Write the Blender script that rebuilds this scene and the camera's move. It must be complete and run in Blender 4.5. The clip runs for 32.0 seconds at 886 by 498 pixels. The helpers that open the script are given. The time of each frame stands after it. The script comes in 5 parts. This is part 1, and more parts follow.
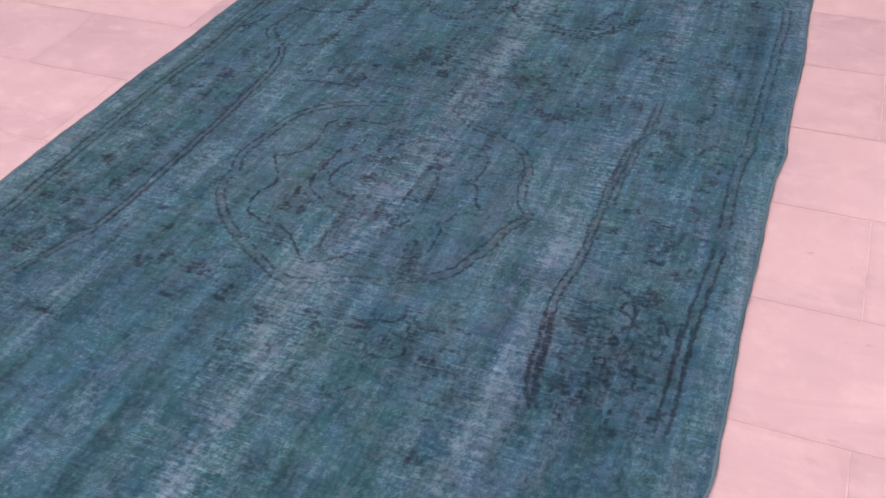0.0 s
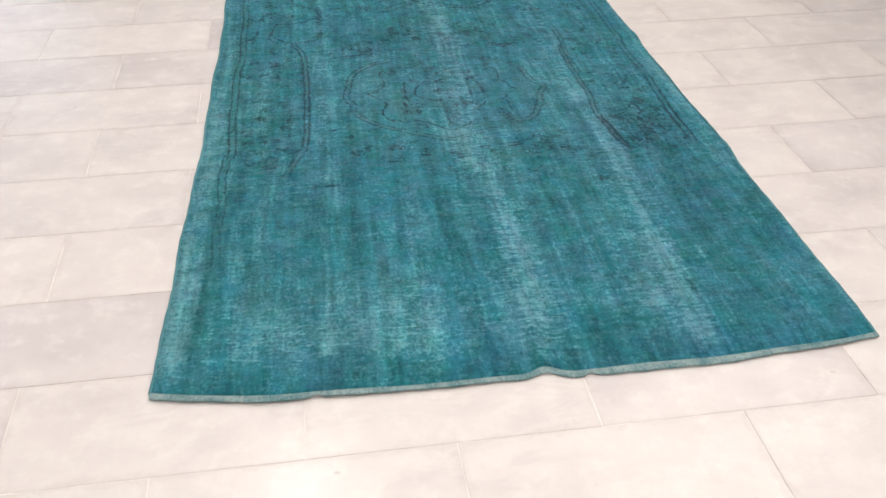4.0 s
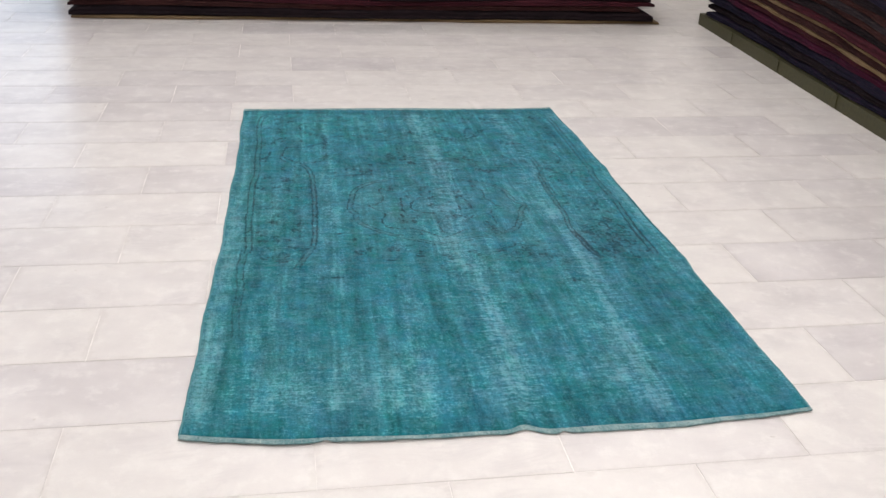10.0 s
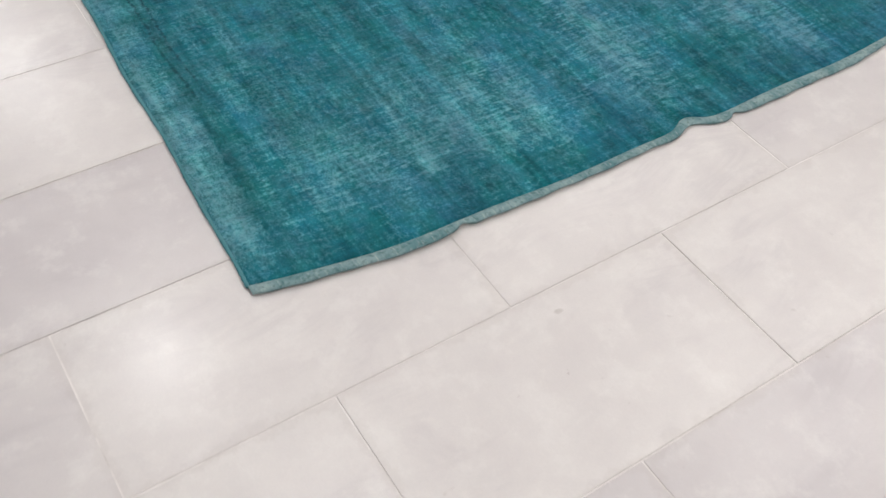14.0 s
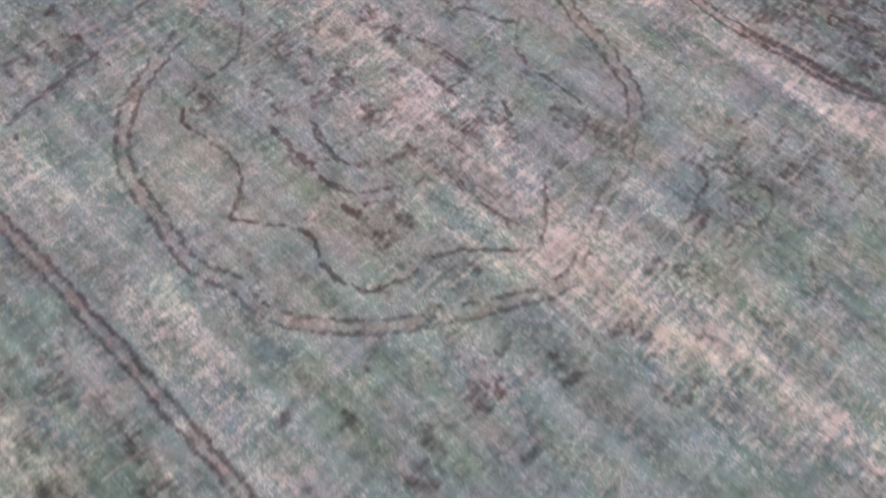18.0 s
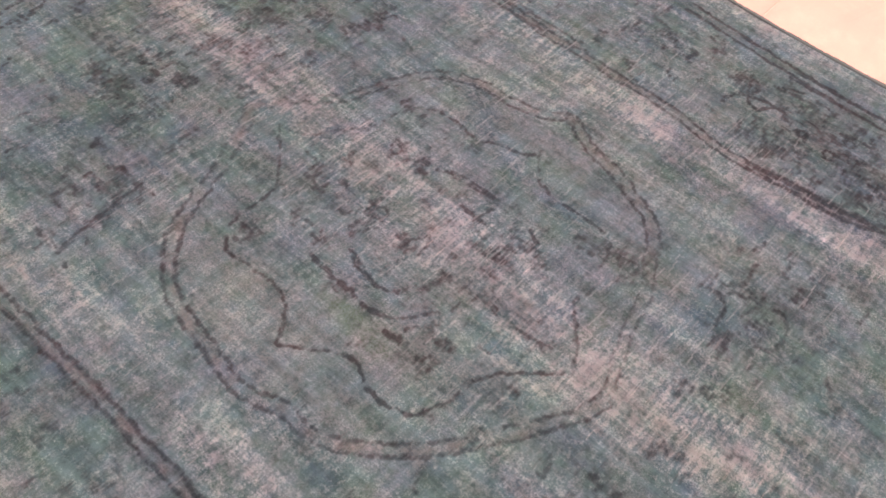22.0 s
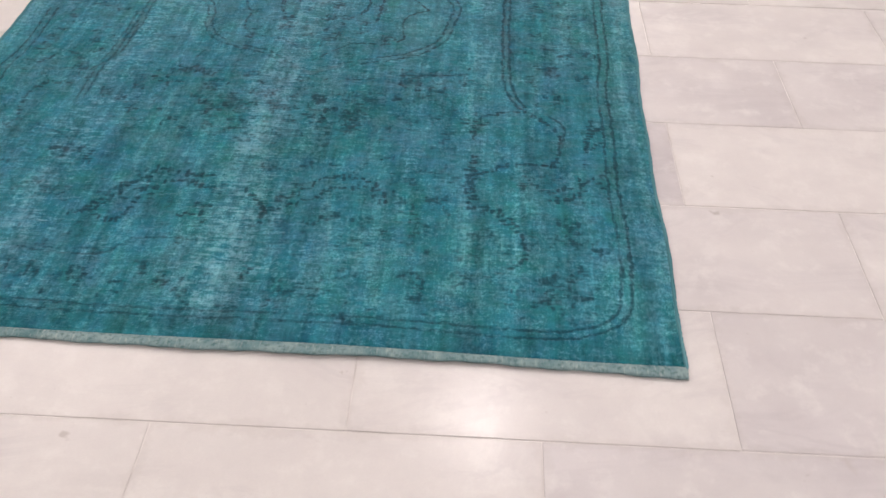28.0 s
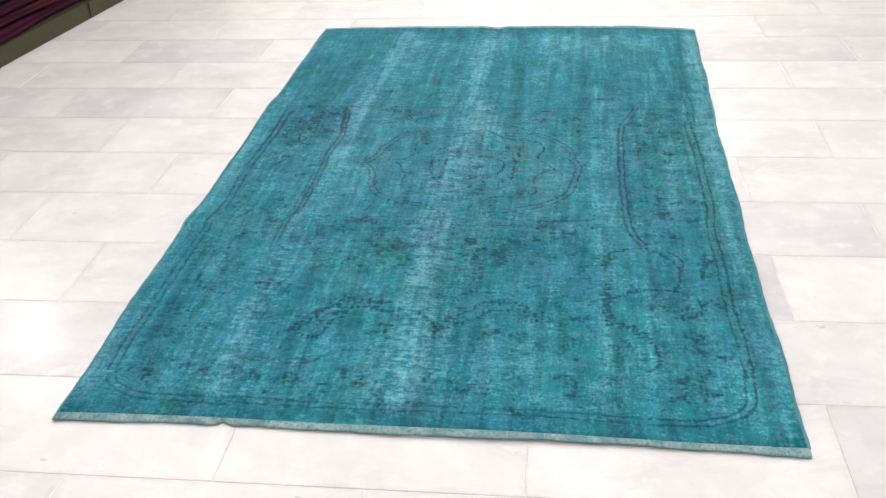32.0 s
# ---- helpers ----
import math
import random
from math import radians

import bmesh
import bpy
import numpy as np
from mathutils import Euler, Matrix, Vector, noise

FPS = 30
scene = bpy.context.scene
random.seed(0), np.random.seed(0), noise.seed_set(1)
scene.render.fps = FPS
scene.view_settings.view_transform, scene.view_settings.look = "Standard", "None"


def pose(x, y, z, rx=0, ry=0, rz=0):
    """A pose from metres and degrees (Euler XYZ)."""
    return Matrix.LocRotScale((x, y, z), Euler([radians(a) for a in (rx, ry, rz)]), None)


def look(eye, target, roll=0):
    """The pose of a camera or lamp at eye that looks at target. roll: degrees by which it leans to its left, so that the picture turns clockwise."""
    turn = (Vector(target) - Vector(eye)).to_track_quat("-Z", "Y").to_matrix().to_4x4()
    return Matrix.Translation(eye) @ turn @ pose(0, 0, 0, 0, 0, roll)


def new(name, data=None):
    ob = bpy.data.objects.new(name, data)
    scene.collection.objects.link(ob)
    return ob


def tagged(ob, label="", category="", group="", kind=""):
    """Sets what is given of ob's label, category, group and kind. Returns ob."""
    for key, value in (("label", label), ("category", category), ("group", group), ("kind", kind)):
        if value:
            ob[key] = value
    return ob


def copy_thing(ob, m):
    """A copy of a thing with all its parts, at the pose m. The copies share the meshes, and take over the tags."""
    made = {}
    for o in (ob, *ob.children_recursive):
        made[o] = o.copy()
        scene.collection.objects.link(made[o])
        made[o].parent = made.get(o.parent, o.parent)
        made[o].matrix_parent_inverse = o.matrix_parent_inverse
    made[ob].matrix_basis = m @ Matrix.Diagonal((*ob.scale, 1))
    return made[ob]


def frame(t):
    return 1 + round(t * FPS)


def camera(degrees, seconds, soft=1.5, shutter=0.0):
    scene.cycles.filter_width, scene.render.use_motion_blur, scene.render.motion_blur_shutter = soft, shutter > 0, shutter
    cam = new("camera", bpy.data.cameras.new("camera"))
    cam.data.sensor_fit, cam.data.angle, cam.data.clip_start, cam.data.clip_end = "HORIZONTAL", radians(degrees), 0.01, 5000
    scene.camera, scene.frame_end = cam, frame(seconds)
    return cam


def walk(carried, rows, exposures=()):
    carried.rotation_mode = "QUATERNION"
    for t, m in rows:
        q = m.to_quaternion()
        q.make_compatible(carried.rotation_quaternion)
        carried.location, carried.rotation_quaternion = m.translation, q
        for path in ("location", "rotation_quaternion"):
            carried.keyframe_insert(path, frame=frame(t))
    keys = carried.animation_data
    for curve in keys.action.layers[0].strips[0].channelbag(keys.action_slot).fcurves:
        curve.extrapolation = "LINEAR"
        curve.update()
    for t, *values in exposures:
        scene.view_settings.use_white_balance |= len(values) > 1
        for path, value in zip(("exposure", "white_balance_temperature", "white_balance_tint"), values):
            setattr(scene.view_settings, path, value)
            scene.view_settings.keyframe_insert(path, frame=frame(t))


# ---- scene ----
cam = camera(50.08, 32.0, 1.5, 0.3)
PATH = [
    (0, (1.6354, 0.1398, 1.2011), (1.0143, 1.5487, -0.0754), -2.93),
    (0.5, (1.5180, -0.0628, 1.2510), (1.0113, 1.4143, 0.0015), -3.85),
    (1, (1.4338, -0.3320, 1.2754), (1.0216, 1.2238, 0.0882), -4.34),
    (1.5, (1.2596, -0.3990, 1.2849), (0.9535, 1.1576, 0.0671), -4.52),
    (2, (1.0180, -0.3672, 1.3441), (0.8100, 1.2134, 0.1364), -7.61),
    (2.5, (0.8598, -0.5490, 1.3416), (0.7140, 1.0741, 0.1821), -6.03),
    (3, (0.6619, -0.8084, 1.4019), (0.7206, 0.8221, 0.2451), -5.55),
    (3.5, (0.5212, -1.0853, 1.4121), (0.6875, 0.5334, 0.2493), -2.15),
    (5.5, (0.0904, -1.7281, 1.4614), (0.4716, -0.0104, 0.5105), 0.84),
    (6, (0.1399, -1.7228, 1.4717), (0.5345, 0.0187, 0.5709), 1.68),
    (6.5, (0.1929, -1.7096, 1.4622), (0.5374, 0.0669, 0.6105), 2.74),
    (7, (0.2525, -1.7169, 1.4599), (0.5566, 0.0583, 0.5903), 2.78),
    (7.5, (0.2812, -1.7286, 1.4538), (0.6159, 0.0505, 0.6036), 3.35),
    (8, (0.2873, -1.7321, 1.4525), (0.6382, 0.0462, 0.6072), 3.08),
    (8.5, (0.2811, -1.7343, 1.4474), (0.6246, 0.0430, 0.5970), 2.55),
    (9, (0.2733, -1.7354, 1.4429), (0.6102, 0.0407, 0.5873), 2.68),
    (9.5, (0.2659, -1.7368, 1.4379), (0.5986, 0.0402, 0.5826), 2.58),
    (10, (0.2575, -1.7350, 1.4394), (0.5786, 0.0431, 0.5818), 2.63),
    (10.5, (0.2482, -1.7272, 1.4378), (0.5531, 0.0496, 0.5718), 2.69),
    (11, (0.2410, -1.7179, 1.4329), (0.5400, 0.0555, 0.5579), 2.73),
    (11.5, (0.1925, -1.6927, 1.3842), (0.5514, 0.0470, 0.4651), 2.69),
    (12, (0.1001, -1.6198, 1.3034), (0.5699, 0.0053, 0.2365), 1.26),
    (12.5, (0.0081, -1.4397, 1.2010), (0.5153, 0.1027, 0.0332), -1.73),
    (13, (-0.1276, -1.1886, 1.1350), (0.4165, 0.2723, -0.1179), -2.85),
    (13.5, (-0.3120, -0.9129, 1.1622), (0.3910, 0.3278, -0.2401), 1.84),
    (15.5, (-0.2756, -0.0427, 1.0208), (0.5888, 0.7859, -0.5812), 4.17),
    (16, (-0.2014, 0.1448, 1.0120), (0.6821, 0.8918, -0.6194), 5.22),
    (16.5, (-0.0294, 0.3411, 0.9944), (0.7219, 1.0731, -0.7085), 2.21),
    (17, (0.0850, 0.5297, 0.9999), (0.7966, 1.2649, -0.7185), 2.13),
    (17.5, (0.1870, 0.7992, 1.0272), (0.9122, 1.4390, -0.7235), 5.42),
    (18, (0.2800, 1.0357, 1.0516), (1.0266, 1.6699, -0.6921), 3.69),
    (18.5, (0.3960, 1.2023, 1.0314), (1.0237, 1.8468, -0.7548), 1.69),
    (19, (0.4888, 1.2773, 1.0164), (1.0100, 1.9171, -0.8054), -1.82),
    (19.5, (0.4942, 1.2839, 1.0202), (1.0311, 1.9012, -0.8048), -0.02),
    (20, (0.4721, 1.2656, 1.0352), (1.0645, 1.8875, -0.7710), 0.99),
    (20.5, (0.4364, 1.2523, 1.0326), (1.1314, 1.8146, -0.7565), 7.15),
    (21, (0.3337, 1.1952, 1.0655), (1.2178, 1.8010, -0.6231), 9.60),
    (21.5, (0.2589, 1.1297, 1.0975), (1.1574, 1.7926, -0.5618), 6.73),
    (22, (0.1987, 1.1127, 1.1145), (1.1391, 1.8070, -0.5083), 6.87),
    (22.5, (0.1463, 1.2361, 1.0780), (1.1596, 1.7967, -0.5527), 9.30),
    (23, (0.0901, 1.4185, 1.0604), (1.0817, 1.7684, -0.6408), 4.28),
    (23.5, (0.0235, 1.5833, 1.0729), (1.1208, 1.5317, -0.5985), 9.79),
    (24, (-0.1241, 1.8140, 1.1231), (1.0126, 1.3313, -0.4501), 9.16),
    (24.5, (-0.1325, 2.1133, 1.0541), (0.8743, 1.2493, -0.4425), 11.62),
    (25, (-0.1407, 2.3945, 1.0625), (0.7948, 1.4431, -0.4274), 7.88),
    (25.5, (-0.1588, 2.7261, 1.0962), (0.6541, 1.6047, -0.3466), 5.50),
    (26, (-0.0564, 3.0647, 1.0443), (0.5864, 1.7993, -0.3649), 3.24),
    (26.5, (0.0222, 3.3622, 1.0755), (0.5003, 1.9819, -0.2905), 3.03),
    (28.5, (0.5221, 4.1097, 1.1990), (0.4585, 2.5687, -0.0742), 0.07),
    (29, (0.5490, 4.2165, 1.2210), (0.3797, 2.6324, 0.0120), 0.05),
    (29.5, (0.5665, 4.2689, 1.2297), (0.3721, 2.6476, 0.0750), 2.75),
    (30, (0.5523, 4.2983, 1.2381), (0.4030, 2.6507, 0.1142), 2.86),
    (30.5, (0.5547, 4.3118, 1.2646), (0.4640, 2.6410, 0.1690), 1.72),
    (31, (0.5676, 4.3414, 1.2846), (0.7082, 2.6311, 0.2574), -2.18),
    (31.5, (0.5683, 4.3605, 1.2977), (0.7938, 2.6444, 0.2956), -3.75),
    (32, (0.5664, 4.3566, 1.3065), (0.7983, 2.6446, 0.2988), -2.76),
]
EXPOSURES = [
    (0, -0.40, 7600, 65), (1, -0.27, 6850, 27), (2, -0.08, 7300, 13), (3.5, 0.0, 6950, 12), (5.5, -0.05, 6400, 8), (11.5, 0.0, 6500, 10),
    (12.5, -0.35, 6400, 7), (13, -0.54, 6250, 8), (13.5, -0.48, 6300, 8), (15.5, -0.1, 6900, 18), (16, -0.22, 7450, 22), (17, 0.08, 11500, 68), (18, 0.66, 13900, 96), (19, 0.62, 13900, 96),
    (20, 0.78, 13600, 96), (21, 0.62, 13500, 95), (22, 0.36, 13700, 96), (24, 1.0, 13900, 96), (25.1, 0.5, 13000, 94), (26, -0.55, 7400, 56), (26.5, -0.6, 7200, 46), (28.5, -0.05, 6650, 11), (29, -0.05, 6550, 10), (30, 0.03, 6250, 7), (32, 0.31, 6300, 7)]
walk(cam, [(t, look(eye, target, roll)) for t, eye, target, roll in PATH], EXPOSURES)

# ---------------------------------------------------------------- light
world = bpy.data.worlds.new("world")
world.use_nodes = True
scene.world = world
bg = world.node_tree.nodes["Background"]
sky = world.node_tree.nodes.new("ShaderNodeTexSky")
sky.sky_type, sky.sun_disc = "NISHITA", False
sky.sun_elevation, sky.sun_rotation = radians(40), radians(250)
world.node_tree.links.new(sky.outputs[0], bg.inputs[0])
bg.inputs[1].default_value = 0.1

CEIL = 2.75
FILL_POWER = 4.8
LAMP_POWER, LAMP_COLOUR = 13.1, (1.0, 0.966, 0.945)
ROOM = (-3.9, 4.9, -5.2, 7.0)      # x0, x1, y0, y1


def area(name, m, power, size, size_y, colour):
    data = bpy.data.lights.new(name, "AREA")
    data.shape, data.size, data.size_y = "RECTANGLE", size, size_y
    data.energy, data.color = power, colour
    ob = new(name, data)
    ob.matrix_world = m
    return ob


area("door_daylight", look((-2.61, 6.98, 1.2), (-2.61, 0, 1.0)), 14, 1.9, 2.2, (0.80, 0.87, 1.0))
area("window_daylight", look((-3.8, 2.2, 1.5), (0, 2.2, 0.6)), 9, 3.0, 2.0, (0.80, 0.88, 1.0))


# ---------------------------------------------------------------- helpers of the scene
def mesh_object(name, bm, material, parent=None, label=""):
    data = bpy.data.meshes.new(name)
    bm.to_mesh(data)
    bm.free()
    if material:
        data.materials.append(material)
    ob = new(name, data)
    if parent:
        ob.parent = parent
    if label:
        ob["label"] = label
    return ob


def part(name, bm, material, parent, label=""):
    return mesh_object(name, bm, material, parent, label)


def from_arrays(name, verts, faces, material, parent=None, smooth=True):
    data = bpy.data.meshes.new(name)
    data.from_pydata(verts, [], faces)
    data.materials.append(material)
    if smooth:
        data.polygons.foreach_set("use_smooth", [True] * len(data.polygons))
    data.update()
    ob = new(name, data)
    if parent:
        ob.parent = parent
    return ob


def add_box(bm, x0, x1, y0, y1, z0, z1, bevel=0.0):
    r = bmesh.ops.create_cube(bm, size=1)
    bmesh.ops.scale(bm, vec=(x1 - x0, y1 - y0, z1 - z0), verts=r["verts"])
    bmesh.ops.translate(bm, vec=((x0 + x1) / 2, (y0 + y1) / 2, (z0 + z1) / 2), verts=r["verts"])
    if bevel:
        edges = list({e for v in r["verts"] for e in v.link_edges})
        bmesh.ops.bevel(bm, geom=edges, offset=bevel, segments=2, affect="EDGES")
    return bm


def box(x0, x1, y0, y1, z0, z1, bevel=0.0):
    return add_box(bmesh.new(), x0, x1, y0, y1, z0, z1, bevel)


class Nodes:
    """Short ways to write node materials."""

    def __init__(self, name):
        self.mat = bpy.data.materials.new(name)
        self.mat.use_nodes = True
        self.tree = self.mat.node_tree
        self.bsdf = self.tree.nodes["Principled BSDF"]

    def node(self, kind, **values):
        n = self.tree.nodes.new("ShaderNode" + kind)
        for key, value in values.items():
            if key in n.inputs:
                self.put(value, n.inputs[key])
        return n

    def put(self, value, socket):
        if hasattr(value, "is_linked"):
            self.tree.links.new(value, socket)
        else:
            socket.default_value = value

    def coords(self, scale=(1, 1, 1), offset=None, kind="Object"):
        tc = self.node("TexCoord")
        m = self.node("Mapping")
        self.put(tc.outputs[kind], m.inputs["Vector"])
        m.inputs["Scale"].default_value = scale
        if offset is not None:
            self.put(offset, m.inputs["Location"])
        return m.outputs[0]

    def noise(self, vector, scale, detail=4.0, rough=0.55, distort=0.0):
        n = self.node("TexNoise", Scale=scale, Detail=detail, Roughness=rough, Distortion=distort)
        self.put(vector, n.inputs["Vector"])
        return n.outputs["Fac"]

    def ramp(self, value, a, b, lo=0.0, hi=1.0):
        n = self.node("MapRange")
        self.put(value, n.inputs[0])
        for i, v in enumerate((a, b, lo, hi)):
            n.inputs[i + 1].default_value = v
        return n.outputs[0]

    def math(self, op, a, b=0.0):
        n = self.node("Math")
        n.operation = op
        self.put(a, n.inputs[0])
        self.put(b, n.inputs[1])
        return n.outputs[0]

    def mix(self, fac, a, b, blend="MIX"):
        n = self.node("Mix")
        n.data_type, n.blend_type = "RGBA", blend
        self.put(fac, n.inputs[0])
        self.put(a, n.inputs[6])
        self.put(b, n.inputs[7])
        return n.outputs[2]

    def bump(self, height, strength, distance, normal=None):
        n = self.node("Bump", Strength=strength, Distance=distance)
        self.put(height, n.inputs["Height"])
        if normal is not None:
            self.put(normal, n.inputs["Normal"])
        return n.outputs[0]

    def finish(self, colour, rough, normal=None, **values):
        self.put(colour, self.bsdf.inputs["Base Color"])
        self.put(rough, self.bsdf.inputs["Roughness"])
        if normal is not None:
            self.put(normal, self.bsdf.inputs["Normal"])
        for key, value in values.items():
            self.put(value, self.bsdf.inputs[key.replace("_", " ")])
        return self.mat


# ---------------------------------------------------------------- materials
def marble(name, low, high, joined=False):
    """Polished marble; low to high is how far its tiles go from white to lilac grey. joined: many tiles lie in one mesh."""
    n = Nodes(name)
    rnd = n.node("NewGeometry").outputs["Random Per Island"] if joined else n.node("ObjectInfo").outputs["Random"]
    shift = n.node("CombineXYZ")
    n.put(n.math("MULTIPLY", rnd, 37.0), shift.inputs[0])
    n.put(n.math("MULTIPLY", rnd, 91.0), shift.inputs[1])
    at = n.coords((1, 1, 1), shift.outputs[0])
    cloud = n.noise(at, 4.2, 5, 0.55)
    soft = n.noise(n.coords((1, 1.8, 1), shift.outputs[0]), 2.4, 2, 0.5)
    vein = n.noise(n.coords((1.3, 3.4, 1), shift.outputs[0]), 2.2, 5, 0.62, 1.1)
    fleck = n.noise(at, 34.0, 3, 0.6)
    mottle = n.noise(at, 13.0, 6, 0.66)
    stain = n.noise(n.coords((1, 1, 1), shift.outputs[0]), 7.0, 4, 0.7, 0.6)
    grain = n.noise(at, 260.0, 2, 0.6)
    warm = n.mix(n.ramp(cloud, 0.34, 0.68), (0.815, 0.787, 0.775, 1), (0.750, 0.718, 0.712, 1))
    grey = n.mix(n.ramp(cloud, 0.34, 0.68), (0.715, 0.682, 0.700, 1), (0.605, 0.572, 0.592, 1))
    tone = n.ramp(n.math("FRACT", n.math("MULTIPLY", rnd, 7.31)), 0.0, 1.0, low, high)
    tone = n.math("ADD", tone, n.ramp(soft, 0.35, 0.68, -0.22, 0.30))
    col = n.mix(n.ramp(tone, 0.0, 1.0), warm, grey)
    near = n.math("ABSOLUTE", n.math("SUBTRACT", vein, 0.52))
    col = n.mix(n.math("MULTIPLY", n.ramp(near, 0.0, 0.06, 0.20, 0.0), n.ramp(soft, 0.42, 0.62)), col, (0.50, 0.47, 0.49, 1))
    col = n.mix(n.ramp(vein, 0.58, 0.80, 0, 0.40), col, (0.52, 0.49, 0.515, 1))
    col = n.mix(n.math("MULTIPLY", n.ramp(fleck, 0.70, 0.78, 0, 0.60), n.ramp(cloud, 0.46, 0.60)), col, (0.42, 0.37, 0.34, 1))
    col = n.mix(n.ramp(mottle, 0.44, 0.72, 0, 0.20), col, (0.60, 0.555, 0.575, 1))
    col = n.mix(n.ramp(mottle, 0.47, 0.30, 0, 0.50), col, (0.87, 0.85, 0.84, 1))
    col = n.mix(n.ramp(stain, 0.68, 0.76, 0, 0.28), col, (0.50, 0.44, 0.40, 1))
    col = n.mix(n.ramp(grain, 0.3, 0.7, 0.0, 0.06), col, (0.45, 0.43, 0.43, 1))
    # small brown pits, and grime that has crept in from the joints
    pit = n.noise(n.coords((1, 1.7, 1), shift.outputs[0]), 19.0, 2, 0.45, 0.3)
    col = n.mix(n.ramp(pit, 0.745, 0.80, 0, 0.45), col, (0.40, 0.35, 0.32, 1))
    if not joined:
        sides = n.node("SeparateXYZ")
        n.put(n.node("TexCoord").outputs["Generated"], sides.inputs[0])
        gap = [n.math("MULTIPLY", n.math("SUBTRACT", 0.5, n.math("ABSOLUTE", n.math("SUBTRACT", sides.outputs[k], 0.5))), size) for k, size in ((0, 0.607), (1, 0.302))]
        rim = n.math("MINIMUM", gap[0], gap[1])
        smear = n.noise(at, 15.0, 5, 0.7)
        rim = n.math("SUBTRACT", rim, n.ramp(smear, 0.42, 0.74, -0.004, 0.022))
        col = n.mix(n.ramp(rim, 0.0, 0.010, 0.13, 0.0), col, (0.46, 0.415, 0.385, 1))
    col = n.mix(1.0, col, (1.0, 0.988, 0.972, 1), "MULTIPLY")
    rough = n.ramp(n.noise(at, 3.0, 3), 0.3, 0.7, 0.21, 0.27)
    return n.finish(col, rough, n.bump(soft, 0.05, 0.004), Specular_IOR_Level=0.36)


def grout():
    n = Nodes("grey_grout")
    at = n.coords()
    col = n.mix(n.ramp(n.noise(at, 9, 6, 0.65), 0.34, 0.60), (0.60, 0.56, 0.535, 1), (0.86, 0.82, 0.80, 1))
    return n.finish(col, 0.9, n.bump(n.noise(at, 300, 2), 0.3, 0.002))


def plaster(name, a, b):
    n = Nodes(name)
    at = n.coords()
    col = n.mix(n.noise(at, 1.2, 5), a, b)
    return n.finish(col, 0.8, n.bump(n.noise(at, 90, 3), 0.15, 0.004))


TAKE = 0.60      # how unevenly the wool took the dye


